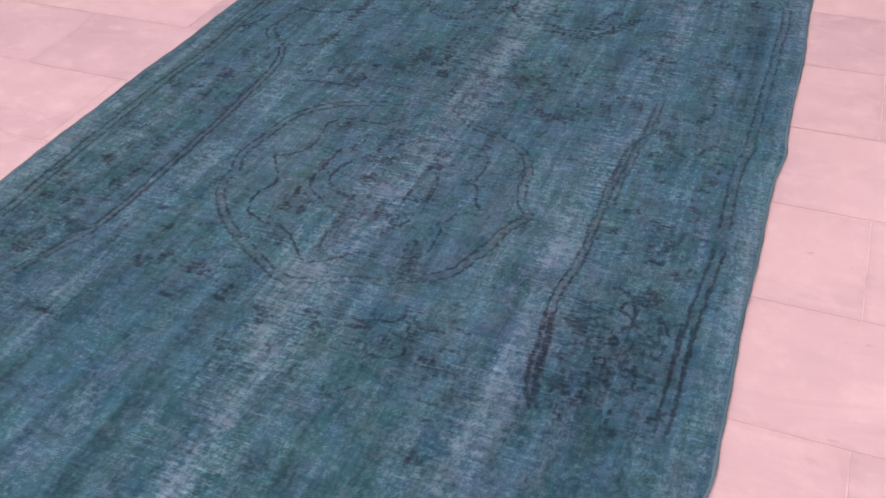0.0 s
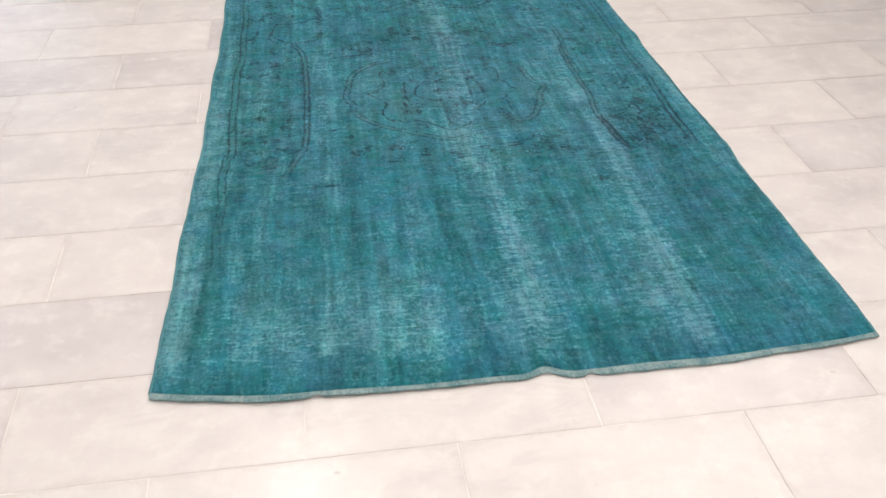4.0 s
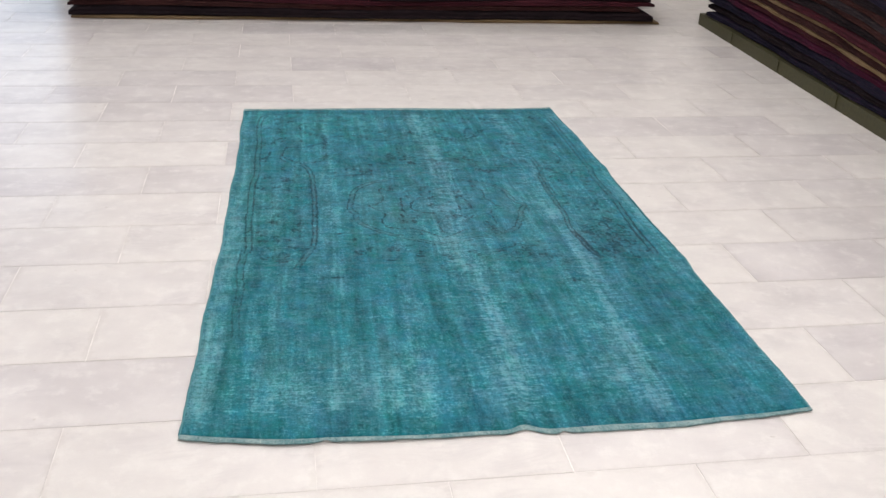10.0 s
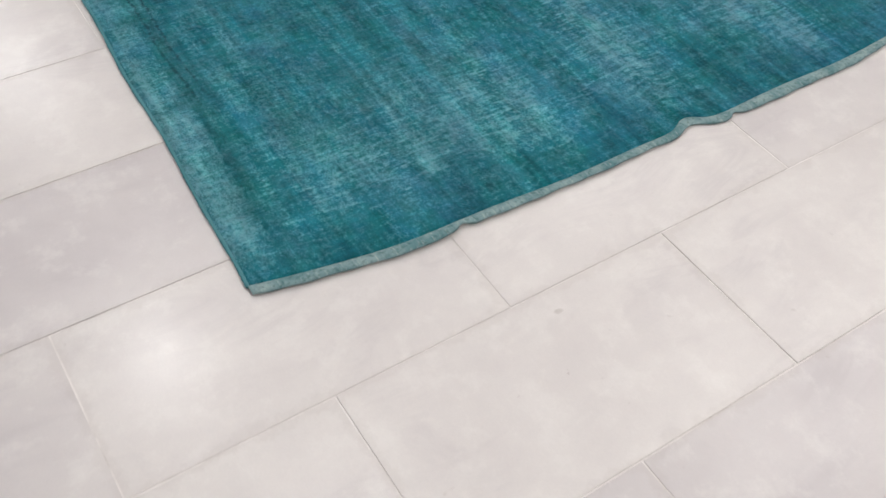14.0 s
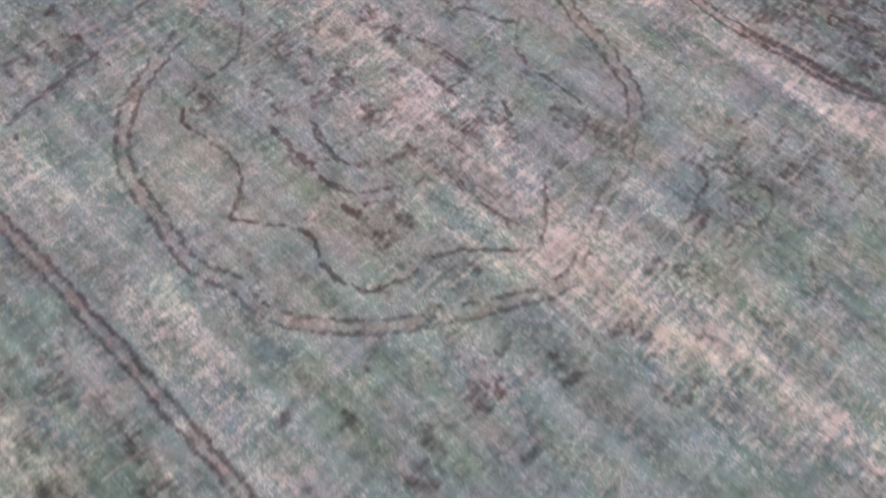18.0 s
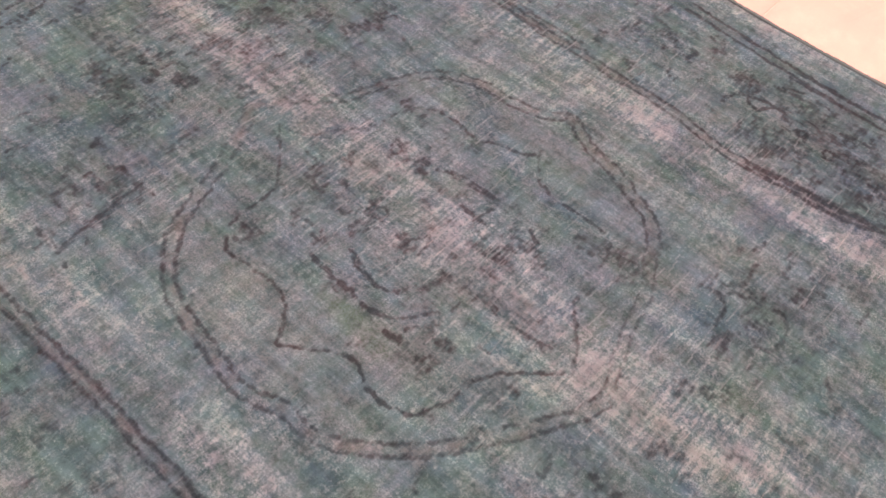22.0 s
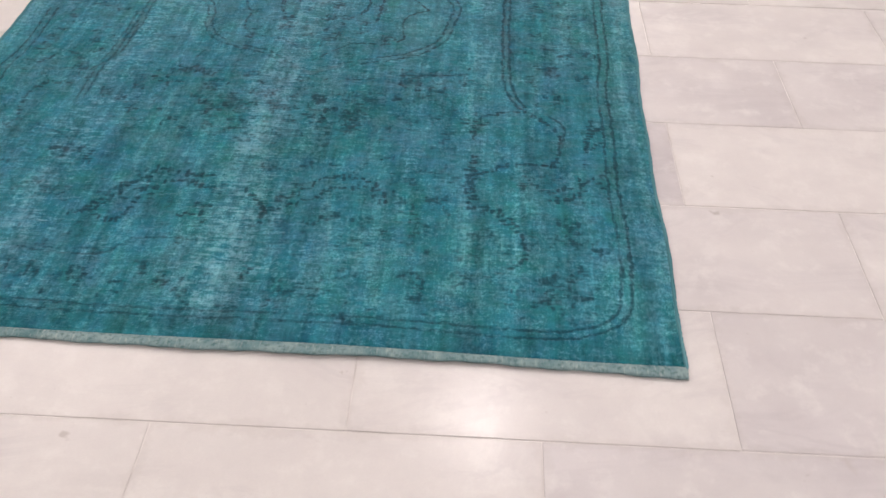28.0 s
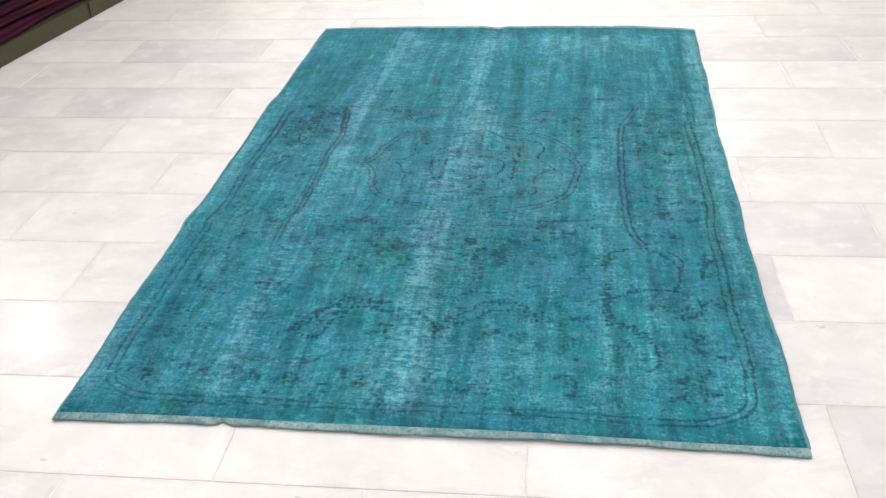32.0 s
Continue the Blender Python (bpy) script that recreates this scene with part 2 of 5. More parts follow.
def dyed_pile():
    """Over-dyed, worn wool. The mesh holds the drawing, the wear and the warm lines (dye) and pink, blue and green patches (tint)."""
    n = Nodes("overdyed_turquoise_wool")

    def layers(name):
        a = n.node("Attribute")
        a.attribute_name = name
        sep = n.node("SeparateColor")
        n.put(a.outputs["Color"], sep.inputs[0])
        return sep.outputs[0], sep.outputs[1], sep.outputs[2]

    drawn, worn, madder = layers("dye")
    pink, blue, green = layers("tint")
    take, shade, loose = layers("bath")
    at = n.coords()
    warp = n.noise(n.coords((1, 0.13, 1)), 95.0, 4, 0.62)       # streaks along the warp
    warp2 = n.noise(n.coords((1, 0.10, 1)), 26.0, 4, 0.6)
    weft = n.noise(n.coords((0.16, 1, 1)), 230.0, 3, 0.6)       # fine lines of weft
    weft2 = n.noise(n.coords((0.30, 1, 1)), 62.0, 4, 0.65)      # broader bars of weft
    slub = n.noise(n.coords((0.07, 1, 1)), 300.0, 2, 0.5)       # bare white weft threads
    thread = n.noise(n.coords((1, 0.06, 1), (2.7, 0.4, 0)), 330.0, 2, 0.5)
    cloud = n.noise(at, 9.0, 6, 0.65)
    drag = n.noise(n.coords((1, 0.28, 1), (5.2, 1.9, 0)), 17.0, 6, 0.65)
    blot = n.noise(n.coords((1, 0.6, 1)), 34.0, 5, 0.7)
    knot = n.noise(at, 330.0, 3, 0.8)
    tuft = n.noise(n.coords((1, 0.8, 1), (1.3, 4.1, 0)), 125.0, 3, 0.7)
    hue = n.noise(n.coords((1, 0.6, 1), (3.1, 7.7, 0)), 21.0, 4, 0.6)
    teal = n.mix(n.ramp(cloud, 0.36, 0.64), (0.010, 0.135, 0.150, 1), (0.016, 0.150, 0.205, 1))
    teal = n.mix(n.ramp(hue, 0.48, 0.66, 0, 0.8), teal, (0.018, 0.166, 0.168, 1))
    teal = n.mix(n.ramp(hue, 0.46, 0.30, 0, 0.7), teal, (0.020, 0.128, 0.200, 1))
    teal = n.mix(n.ramp(warp2, 0.42, 0.68, 0, 0.75), teal, (0.028, 0.188, 0.232, 1))
    pale = n.mix(n.ramp(hue, 0.60, 0.40), (0.140, 0.368, 0.408, 1), (0.165, 0.366, 0.436, 1))
    w = n.math("ADD", worn, n.ramp(warp, 0.30, 0.74, -0.17, 0.21))
    w = n.math("ADD", w, n.ramp(weft, 0.30, 0.70, -0.15, 0.17))
    w = n.math("ADD", w, n.ramp(weft2, 0.32, 0.70, -0.15, 0.20))
    w = n.math("ADD", w, n.ramp(knot, 0.30, 0.70, -0.42, 0.44))
    w = n.math("ADD", w, n.ramp(tuft, 0.30, 0.70, -0.46, 0.50))
    w = n.math("ADD", w, n.ramp(blot, 0.30, 0.72, -0.46, 0.52))
    col = n.mix(n.ramp(w, 0.10, 1.45), teal, pale)
    col = n.mix(n.ramp(w, 0.75, 1.60, 0, 0.55), col, (0.240, 0.366, 0.425, 1))
    speck = n.ramp(n.math("ADD", knot, n.math("MULTIPLY", tuft, 0.8)), 0.70, 1.05)
    col = n.mix(n.math("MULTIPLY", blue, n.ramp(speck, 0, 1, 0.35, 0.85)), col, (0.076, 0.205, 0.292, 1))
    col = n.mix(n.math("MULTIPLY", green, n.ramp(speck, 0, 1, 0.95, 0.50)), col, (0.030, 0.150, 0.138, 1))
    col = n.mix(n.math("MULTIPLY", pink, n.ramp(speck, 0, 1, 0.15, 0.85)), col, (0.148, 0.262, 0.318, 1))
    f = n.math("ADD", n.ramp(blot, 0.46, 0.72), n.ramp(knot, 0.3, 0.7, -0.40, 0.40))
    f = n.math("ADD", f, n.ramp(weft2, 0.50, 0.30, -0.05, 0.15))
    f = n.math("ADD", f, n.ramp(warp, 0.46, 0.28, -0.05, 0.30))
    f = n.math("ADD", f, n.ramp(tuft, 0.54, 0.30, -0.05, 0.42))
    f = n.math("ADD", f, n.math("SUBTRACT", n.ramp(drag, 0.54, 0.32, -0.14, 0.62), n.math("MULTIPLY", worn, 0.25)))
    deep = n.mix(pink, (0.007, 0.070, 0.084, 1), (0.022, 0.064, 0.070, 1))
    col = n.mix(n.ramp(f, 0.12, 1.0, 0, 0.54), col, deep)
    # the madder red left between the lines, then the dark lines
    col = n.mix(n.math("MULTIPLY", madder, n.ramp(knot, 0.3, 0.7, 0.5, 1.0)), col, (0.112, 0.122, 0.132, 1))
    d = n.math("ADD", drawn, n.ramp(knot, 0.3, 0.7, -0.20, 0.20))
    d = n.math("ADD", d, n.ramp(weft, 0.66, 0.34, -0.12, 0.10))
    d = n.math("ADD", d, n.ramp(tuft, 0.66, 0.34, -0.13, 0.10))
    dark = n.mix(pink, (0.009, 0.040, 0.056, 1), (0.036, 0.039, 0.047, 1))
    col = n.mix(n.ramp(d, 0.15, 0.82, 0, 0.84), col, dark)
    bare = n.math("MULTIPLY", n.ramp(slub, 0.65, 0.78), n.ramp(worn, 0.10, 0.80, 0.05, 0.75))
    col = n.mix(bare, col, (0.29, 0.42, 0.465, 1))
    col = n.mix(n.math("MULTIPLY", n.ramp(thread, 0.66, 0.76), n.ramp(worn, 0.05, 0.70, 0.04, 0.30)), col, (0.27, 0.39, 0.44, 1))
    col = n.mix(1.0, col, (0.79, 1.0, 1.045, 1), "MULTIPLY")
    fibre = n.math("ADD", n.math("MULTIPLY", knot, 0.6), n.math("MULTIPLY", n.math("ADD", weft, thread), 0.2))
    low, high = n.mix(1.0, col, (0.73, 0.74, 0.74, 1), "MULTIPLY"), n.mix(1.0, col, (1.32, 1.29, 1.29, 1), "MULTIPLY")
    col = n.mix(n.ramp(fibre, 0.36, 0.64), low, high)
    col = n.mix(n.ramp(shade, 0.15, 0.85), n.mix(1.0, col, (0.97, 1.02, 0.97, 1), "MULTIPLY"), n.mix(1.0, col, (1.02, 0.985, 1.04, 1), "MULTIPLY"))
    depth = n.math("POWER", 2.0, n.math("MULTIPLY", n.math("SUBTRACT", take, 0.5), 2.0 * TAKE))
    gain = n.node("CombineColor")
    for k in range(3):
        n.put(depth, gain.inputs[k])
    col = n.mix(1.0, col, gain.outputs[0], "MULTIPLY")
    col = n.mix(n.math("MULTIPLY", loose, n.ramp(knot, 0.3, 0.7, 0.5, 1.0)), col, (0.21, 0.46, 0.57, 1))
    rib = n.node("TexWave", Scale=31.4, Distortion=1.2, Detail=1.0)
    n.put(at, rib.inputs["Vector"])
    h = n.math("ADD", n.math("MULTIPLY", weft, 0.6), n.math("MULTIPLY", knot, 0.9))
    h = n.math("ADD", h, n.math("MULTIPLY", rib.outputs["Fac"], 0.2))
    return n.finish(col, 0.95, n.bump(h, 0.55, 0.003), Specular_IOR_Level=0.12, Sheen_Weight=0.04)


def woven(name, a, b, c=None, scale=1.0):
    """A flat-woven cloth with thin stripes along its edge."""
    n = Nodes(name)
    at = n.coords()
    rnd = n.node("ObjectInfo").outputs["Random"]
    shift = n.node("CombineXYZ")
    n.put(n.math("MULTIPLY", rnd, 50.0), shift.inputs[2])
    lines = n.noise(n.coords((0.15, 0.15, 1), shift.outputs[0]), 130.0 * scale, 2, 0.5)
    cloud = n.noise(n.coords((1, 1, 1), shift.outputs[0]), 5.0, 4)
    col = n.mix(n.ramp(cloud, 0.35, 0.65), a, b)
    if c:
        col = n.mix(n.ramp(lines, 0.52, 0.72, 0, 0.55), col, c)
    fine = n.noise(at, 240.0, 3)
    return n.finish(col, 0.95, n.bump(fine, 0.5, 0.003), Specular_IOR_Level=0.1)


def bare_cotton():
    """The flat-woven end: dyed cotton with pale warps standing out of it."""
    n = Nodes("pale_blue_cotton")
    at = n.coords()
    warp = n.noise(n.coords((1, 0.12, 1)), 210.0, 3, 0.6)
    blot = n.noise(at, 22.0, 4, 0.6)
    col = n.mix(n.ramp(blot, 0.36, 0.64), (0.13, 0.245, 0.262, 1), (0.285, 0.390, 0.395, 1))
    col = n.mix(n.ramp(warp, 0.55, 0.70, 0, 0.6), col, (0.46, 0.53, 0.52, 1))
    col = n.mix(n.ramp(n.noise(at, 140.0, 3), 0.50, 0.32, 0, 0.6), col, (0.060, 0.135, 0.140, 1))
    return n.finish(col, 0.95, n.bump(warp, 0.6, 0.004), Specular_IOR_Level=0.1)


def wood_plinth():
    n = Nodes("olive_painted_wood")
    grain = n.noise(n.coords((14, 1, 14)), 4.0, 5, 0.6)
    col = n.mix(n.ramp(grain, 0.3, 0.7), (0.030, 0.028, 0.008, 1), (0.056, 0.050, 0.015, 1))
    return n.finish(col, 0.55, n.bump(grain, 0.2, 0.004))


def plain(name, colour, rough=0.6, **values):
    n = Nodes(name)
    col = n.mix(n.ramp(n.noise(n.coords(), 6.0, 4), 0.3, 0.7), colour, tuple(0.86 * v for v in colour[:3]) + (1,))
    return n.finish(col, rough, None, **values)


def glowing(name, colour, strength):
    n = Nodes(name)
    n.bsdf.inputs["Emission Color"].default_value = colour
    n.bsdf.inputs["Emission Strength"].default_value = strength
    return n.mat


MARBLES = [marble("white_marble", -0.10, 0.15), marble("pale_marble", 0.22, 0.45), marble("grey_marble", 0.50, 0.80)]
OUTER_MARBLE = marble("outer_marble", -0.10, 0.70, True)
GROUT, PILE, PLINTH = grout(), dyed_pile(), wood_plinth()
WALL = plaster("off_white_plaster", (0.74, 0.72, 0.69, 1), (0.80, 0.78, 0.76, 1))
CEILING = plaster("white_ceiling_paint", (0.78, 0.77, 0.75, 1), (0.83, 0.82, 0.80, 1))
COTTON = bare_cotton()
BINDING = woven("teal_wool_binding", (0.07, 0.22, 0.25, 1), (0.12, 0.30, 0.34, 1))
LAMP_FACE = glowing("lit_lamp_face", (1.0, 0.95, 0.88, 1), 8.0)
FILL_FACE = glowing("fill_panel_face", (1.0, 0.95, 0.90, 1), 2.0)
WHITE_METAL = plain("white_lamp_metal", (0.8, 0.8, 0.79, 1), 0.4)
CLOTHS = [
    woven("dark_brown_kilim", (0.030, 0.011, 0.011, 1), (0.046, 0.017, 0.017, 1), (0.078, 0.036, 0.033, 1)),
    woven("burgundy_kilim", (0.043, 0.010, 0.016, 1), (0.062, 0.014, 0.021, 1), (0.023, 0.010, 0.014, 1)),
    woven("navy_kilim", (0.009, 0.008, 0.016, 1), (0.015, 0.012, 0.026, 1), (0.033, 0.014, 0.033, 1)),
    woven("plum_kilim", (0.041, 0.008, 0.021, 1), (0.066, 0.011, 0.030, 1), (0.020, 0.008, 0.018, 1)),
    woven("black_kilim", (0.011, 0.007, 0.009, 1), (0.017, 0.011, 0.014, 1), (0.034, 0.020, 0.021, 1)),
    woven("tan_kilim", (0.164, 0.107, 0.057, 1), (0.230, 0.156, 0.090, 1), (0.082, 0.041, 0.029, 1)),
    woven("rust_kilim", (0.082, 0.020, 0.015, 1), (0.107, 0.028, 0.020, 1), (0.025, 0.011, 0.011, 1)),
    woven("charcoal_kilim", (0.023, 0.016, 0.020, 1), (0.034, 0.025, 0.029, 1), (0.066, 0.049, 0.048, 1)),
]

# ---------------------------------------------------------------- room
x0, x1, y0, y1 = ROOM
floor = mesh_object("floor", box(x0, x1, y0, y1, -0.14, -0.0018), GROUT)
tagged(floor, "white and grey marble tile floor in running bond", "floor", kind="structure")
ceiling = mesh_object("ceiling", box(x0 - 0.2, x1 + 0.2, y0 - 0.2, y1 + 0.2, CEIL, CEIL + 0.15), CEILING)
tagged(ceiling, "plain white painted ceiling", "ceiling", kind="structure")
for name, b in (("wall_south", (x0 - 0.2, x1 + 0.2, y0 - 0.2, y0)),
                ("wall_east", (x1, x1 + 0.2, y0, y1))):
    tagged(mesh_object(name, box(*b, -0.14, CEIL), WALL), "plain off-white plastered wall", "wall", kind="structure")
north = bmesh.new()
for b in ((x0 - 0.2, -3.6, 0, CEIL), (-1.62, x1 + 0.2, 0, CEIL), (-3.6, -1.62, 2.35, CEIL)):
    add_box(north, b[0], b[1], y1, y1 + 0.2, b[2], b[3])
tagged(mesh_object("wall_north", north, WALL), "off-white plastered wall with a tall glazed opening", "wall", kind="structure")
west = bmesh.new()
for b in ((y0, 0.7, 0, CEIL), (3.7, y1, 0, CEIL), (0.7, 3.7, 0, 0.4), (0.7, 3.7, 2.5, CEIL)):
    add_box(west, x0 - 0.2, x0, b[0], b[1], b[2], b[3])
tagged(mesh_object("wall_west", west, WALL), "off-white plastered wall with a wide window opening", "wall", kind="structure")


# ceiling lamps: some mirror in the floor, the rest are unseen, added for light
def downlight():
    thing = tagged(new("ceiling_lamp"), "round white recessed ceiling lamp, switched on, some of the set added as fill", "lamp", "ceiling lamps")
    bm = bmesh.new()
    bmesh.ops.create_circle(bm, cap_ends=True, radius=0.11, segments=32)
    bmesh.ops.reverse_faces(bm, faces=bm.faces[:])
    bmesh.ops.translate(bm, vec=(0, 0, -0.008), verts=bm.verts[:])
    part("lamp_face", bm, LAMP_FACE, thing, "glowing white lamp face")
    bm = bmesh.new()
    for r_in, r_out, za, zb in ((0.11, 0.135, -0.012, -0.001),):
        ring = []
        for i in range(32):
            a = i * math.tau / 32
            ring.append([bm.verts.new((math.cos(a) * r, math.sin(a) * r, z)) for r, z in ((r_in, -0.004), (r_in, za), (r_out, za), (r_out, zb))])
        for i in range(32):
            p, q = ring[i], ring[(i + 1) % 32]
            for k in range(3):
                bm.faces.new((p[k], p[k + 1], q[k + 1], q[k]))
    part("trim_ring", bm, WHITE_METAL, thing, "white metal trim ring")
    return thing


# the first three and the fifth follow floor glints; the rest are added fill
LAMPS = [(0.33, 0.82), (0.13, 2.20), (0.20, 4.60), (0.20, 6.20), (2.60, 6.00), (0.35, -0.75), (1.3, -0.9), (0.35, -2.2), (1.3, -2.5),
         (4.4, -1.0), (4.4, 0.6), (-0.8, -4.2), (1.2, -4.2)]
first_lamp = None
for x, y in LAMPS:
    if first_lamp is None:
        first_lamp = downlight()
        first_lamp.matrix_basis = pose(x, y, CEIL)
    else:
        copy_thing(first_lamp, pose(x, y, CEIL))
    bulb = bpy.data.lights.new("lamp_light", "AREA")
    bulb.shape, bulb.size, bulb.energy, bulb.color = "DISK", 0.21, LAMP_POWER, LAMP_COLOUR
    new("lamp_light", bulb).matrix_world = look((x, y, CEIL - 0.016), (x, y, 0))


def ceiling_panel(x, y, size):
    """An unseen square fill light at the ceiling, added to brighten the floor."""
    thing = tagged(new("ceiling_panel"), "square fill light panel at the ceiling, unseen, added to brighten the floor", "lamp", "ceiling panels")
    thing.matrix_basis = pose(x, y, CEIL)
    h = size / 2
    part("diffuser", box(-h, h, -h, h, -0.010, -0.002), FILL_FACE, thing, "glowing white face of the added fill light")
    rim = bmesh.new()
    for b in ((-h - 0.03, h + 0.03, -h - 0.03, -h), (-h - 0.03, h + 0.03, h, h + 0.03), (-h - 0.03, -h, -h, h), (h, h + 0.03, -h, h)):
        add_box(rim, *b, -0.014, -0.001)
    part("frame", rim, WHITE_METAL, thing, "white metal frame")
    area("fill_light", look((x, y, CEIL - 0.018), (x, y, 0)), FILL_POWER, size, size, LAMP_COLOUR)


# no source is known here: five fill lights added to even out the floor
for x, y in ((2.75, 0.5), (2.75, 2.4), (2.75, 4.3), (-2.3, 2.0), (-2.3, 4.4)):
    ceiling_panel(x, y, 1.2)

# ---------------------------------------------------------------- the turquoise rug
RUG_W, RUG_L = 1.63, 2.66
RUG_A, RUG_B = np.array((-0.023, 0.236)), np.array((1.622, 0.190))
RUG_C, RUG_D = np.array((1.625, 2.873)), np.array((0.063, 2.890))


def smooth_line(points, step=0.012):
    """A Catmull-Rom line through a few points."""
    p = np.array(points, float)
    p = np.vstack([2 * p[0] - p[1], p, 2 * p[-1] - p[-2]])
    out = []
    for i in range(1, len(p) - 2):
        m = max(2, int(np.linalg.norm(p[i + 1] - p[i]) / step))
        t = (np.arange(m) / m)[:, None]
        a, b, c, d = p[i - 1], p[i], p[i + 1], p[i + 2]
        out.append(0.5 * (2 * b + (c - a) * t + (2 * a - 5 * b + 4 * c - d) * t**2 + (3 * b - a - 3 * c + d) * t**3))
    return np.vstack([*out, p[-2:-1]])


class Drawing:
    """The rug's design on a fine lattice of knots: s across, r along, in metres."""

    def __init__(self, nx, ny, seed=3):
        self.nx, self.ny = nx, ny
        self.s, self.r = np.linspace(0, RUG_W, nx), np.linspace(0, RUG_L, ny)
        self.ink = np.zeros((ny, nx))        # scattered knots
        self.line = np.zeros((ny, nx))       # lines that hold together
        self.red = np.zeros((ny, nx))        # madder between double lines
        self.rng = np.random.default_rng(seed)

    def window(self, lo, hi):
        i0, i1 = np.searchsorted(self.s, (lo[0], hi[0]))
        j0, j1 = np.searchsorted(self.r, (lo[1], hi[1]))
        return slice(j0, j1), slice(i0, i1)

    def stroke(self, line, width, strength, to=None):
        line = np.asarray(line)
        to = self.ink if to is None else to
        pad = 2.5 * width
        for k in range(0, len(line) - 1, 6):
            bit = line[k:k + 7]
            win = self.window(bit.min(0) - pad, bit.max(0) + pad)
            r, s = np.meshgrid(self.r[win[0]], self.s[win[1]], indexing="ij")
            if not s.size:
                continue
            best = np.full(s.shape, 9.0)
            for a, b in zip(bit[:-1], bit[1:]):
                d = b - a
                t = np.clip(((s - a[0]) * d[0] + (r - a[1]) * d[1]) / (d @ d + 1e-12), 0, 1)
                best = np.minimum(best, np.hypot(s - a[0] - t * d[0], r - a[1] - t * d[1]))
            to[win] = np.maximum(to[win], strength * np.clip(1.35 - best / width, 0, 1))

    def curve(self, points, width=0.0045, strength=0.9, double=0.0, wobble=0.0016, red=0.7):
        width *= 0.92
        line = smooth_line(points)
        n = len(line)
        along = np.gradient(line, axis=0)
        across = np.stack([-along[:, 1], along[:, 0]], 1) / (np.linalg.norm(along, axis=1)[:, None] + 1e-9)
        for off in ((-double / 2, double / 2) if double else (0,)):
            jitter = np.repeat(self.rng.normal(0, wobble, n // 2 + 1), 2)[:n]
            self.stroke(line + across * (off + jitter[:, None] * 0.5), width, strength, self.line)
        if double:
            self.stroke(line, double * 0.42, red, self.red)

    def sprig(self, s, r, size, strength):
        """A worn bit of flower or leaf: a few knots left standing along a crooked line."""
        rng = self.rng
        a, turn = rng.uniform(0, math.tau), rng.normal(0, 0.7)
        p = np.array((s, r))
        for _ in range(rng.integers(2, 6)):
            a += turn + rng.normal(0, 0.5)
            p = p + size * np.array((math.cos(a), 0.8 * math.sin(a)))
            if rng.random() < 0.75:
                long = np.array((rng.uniform(0.001, 0.007), 0) if rng.random() < 0.65 else (0, rng.uniform(0.001, 0.009)))
                self.stroke(np.array((p - long, p + long)), rng.uniform(0.0032, 0.0055), strength * rng.uniform(0.5, 1))

    def dots(self, points, gap=0.013, strength=1.0):
        """A line of standing knots, each a short bar across."""
        line = smooth_line(points, gap)
        for p in line:
            q = p + self.rng.normal(0, 0.0025, 2)
            bar = np.array((self.rng.uniform(0.002, 0.006), 0)) if self.rng.random() < 0.6 else np.array((0, self.rng.uniform(0.002, 0.008)))
            self.stroke(np.array((q - bar, q + bar)), self.rng.uniform(0.0041, 0.0060), strength * self.rng.uniform(0.75, 1))

    def bloom(self, s, r, size, strength):
        """What is left of a flower: short bars of knots on a broken ring and a core."""
        rng = self.rng
        turn, span, squash = rng.uniform(0, math.tau), rng.uniform(2.0, 5.2), rng.uniform(0.6, 1.0)
        for k in range(rng.integers(4, 9)):
            a = turn + span * k / 7 + rng.normal(0, 0.15)
            rad = size * rng.uniform(0.75, 1.15)
            p = np.array((s + rad * math.cos(a), r + squash * rad * math.sin(a)))
            bar = np.array((rng.uniform(0.001, 0.006), 0) if rng.random() < 0.55 else (0, rng.uniform(0.002, 0.008)))
            self.stroke(np.array((p - bar, p + bar)), rng.uniform(0.0044, 0.0074), strength * rng.uniform(0.5, 1.0))
        if rng.random() < 0.6:
            p = np.array((s, r))
            self.stroke(np.array((p - (0.003, 0), p + (0.003, 0.002))), rng.uniform(0.006, 0.011), strength * 0.5)

    def scatter(self, n, s0, s1, r0, r1, size=0.016, strength=0.8):
        for _ in range(n):
            self.sprig(self.rng.uniform(s0, s1), self.rng.uniform(r0, r1), self.rng.uniform(0.5, 1.4) * size, strength * self.rng.uniform(0.35, 1.0))

    def ring(self, s, r, radius, strength):
        t = np.linspace(0.3, 0.3 + 0.9 * math.tau, 11)
        self.stroke(np.stack([s + radius * np.cos(t), r + radius * np.sin(t)], 1), 0.0042, strength, self.line)


def value_noise(rng, shape, cells):
    """Smooth noise from 0 to 1 on a lattice, with that many cells down and across."""
    g = rng.random((cells[0] + 2, cells[1] + 2))
    y, x = np.linspace(0, cells[0], shape[0]), np.linspace(0, cells[1], shape[1])
    j, i = y.astype(int), x.astype(int)
    fy, fx = (y - j)[:, None], (x - i)[None]
    fy, fx = fy * fy * (3 - 2 * fy), fx * fx * (3 - 2 * fx)
    g00, g01 = g[np.ix_(j, i)], g[np.ix_(j, i + 1)]
    g10, g11 = g[np.ix_(j + 1, i)], g[np.ix_(j + 1, i + 1)]
    return (g00 * (1 - fx) + g01 * fx) * (1 - fy) + (g10 * (1 - fx) + g11 * fx) * fy


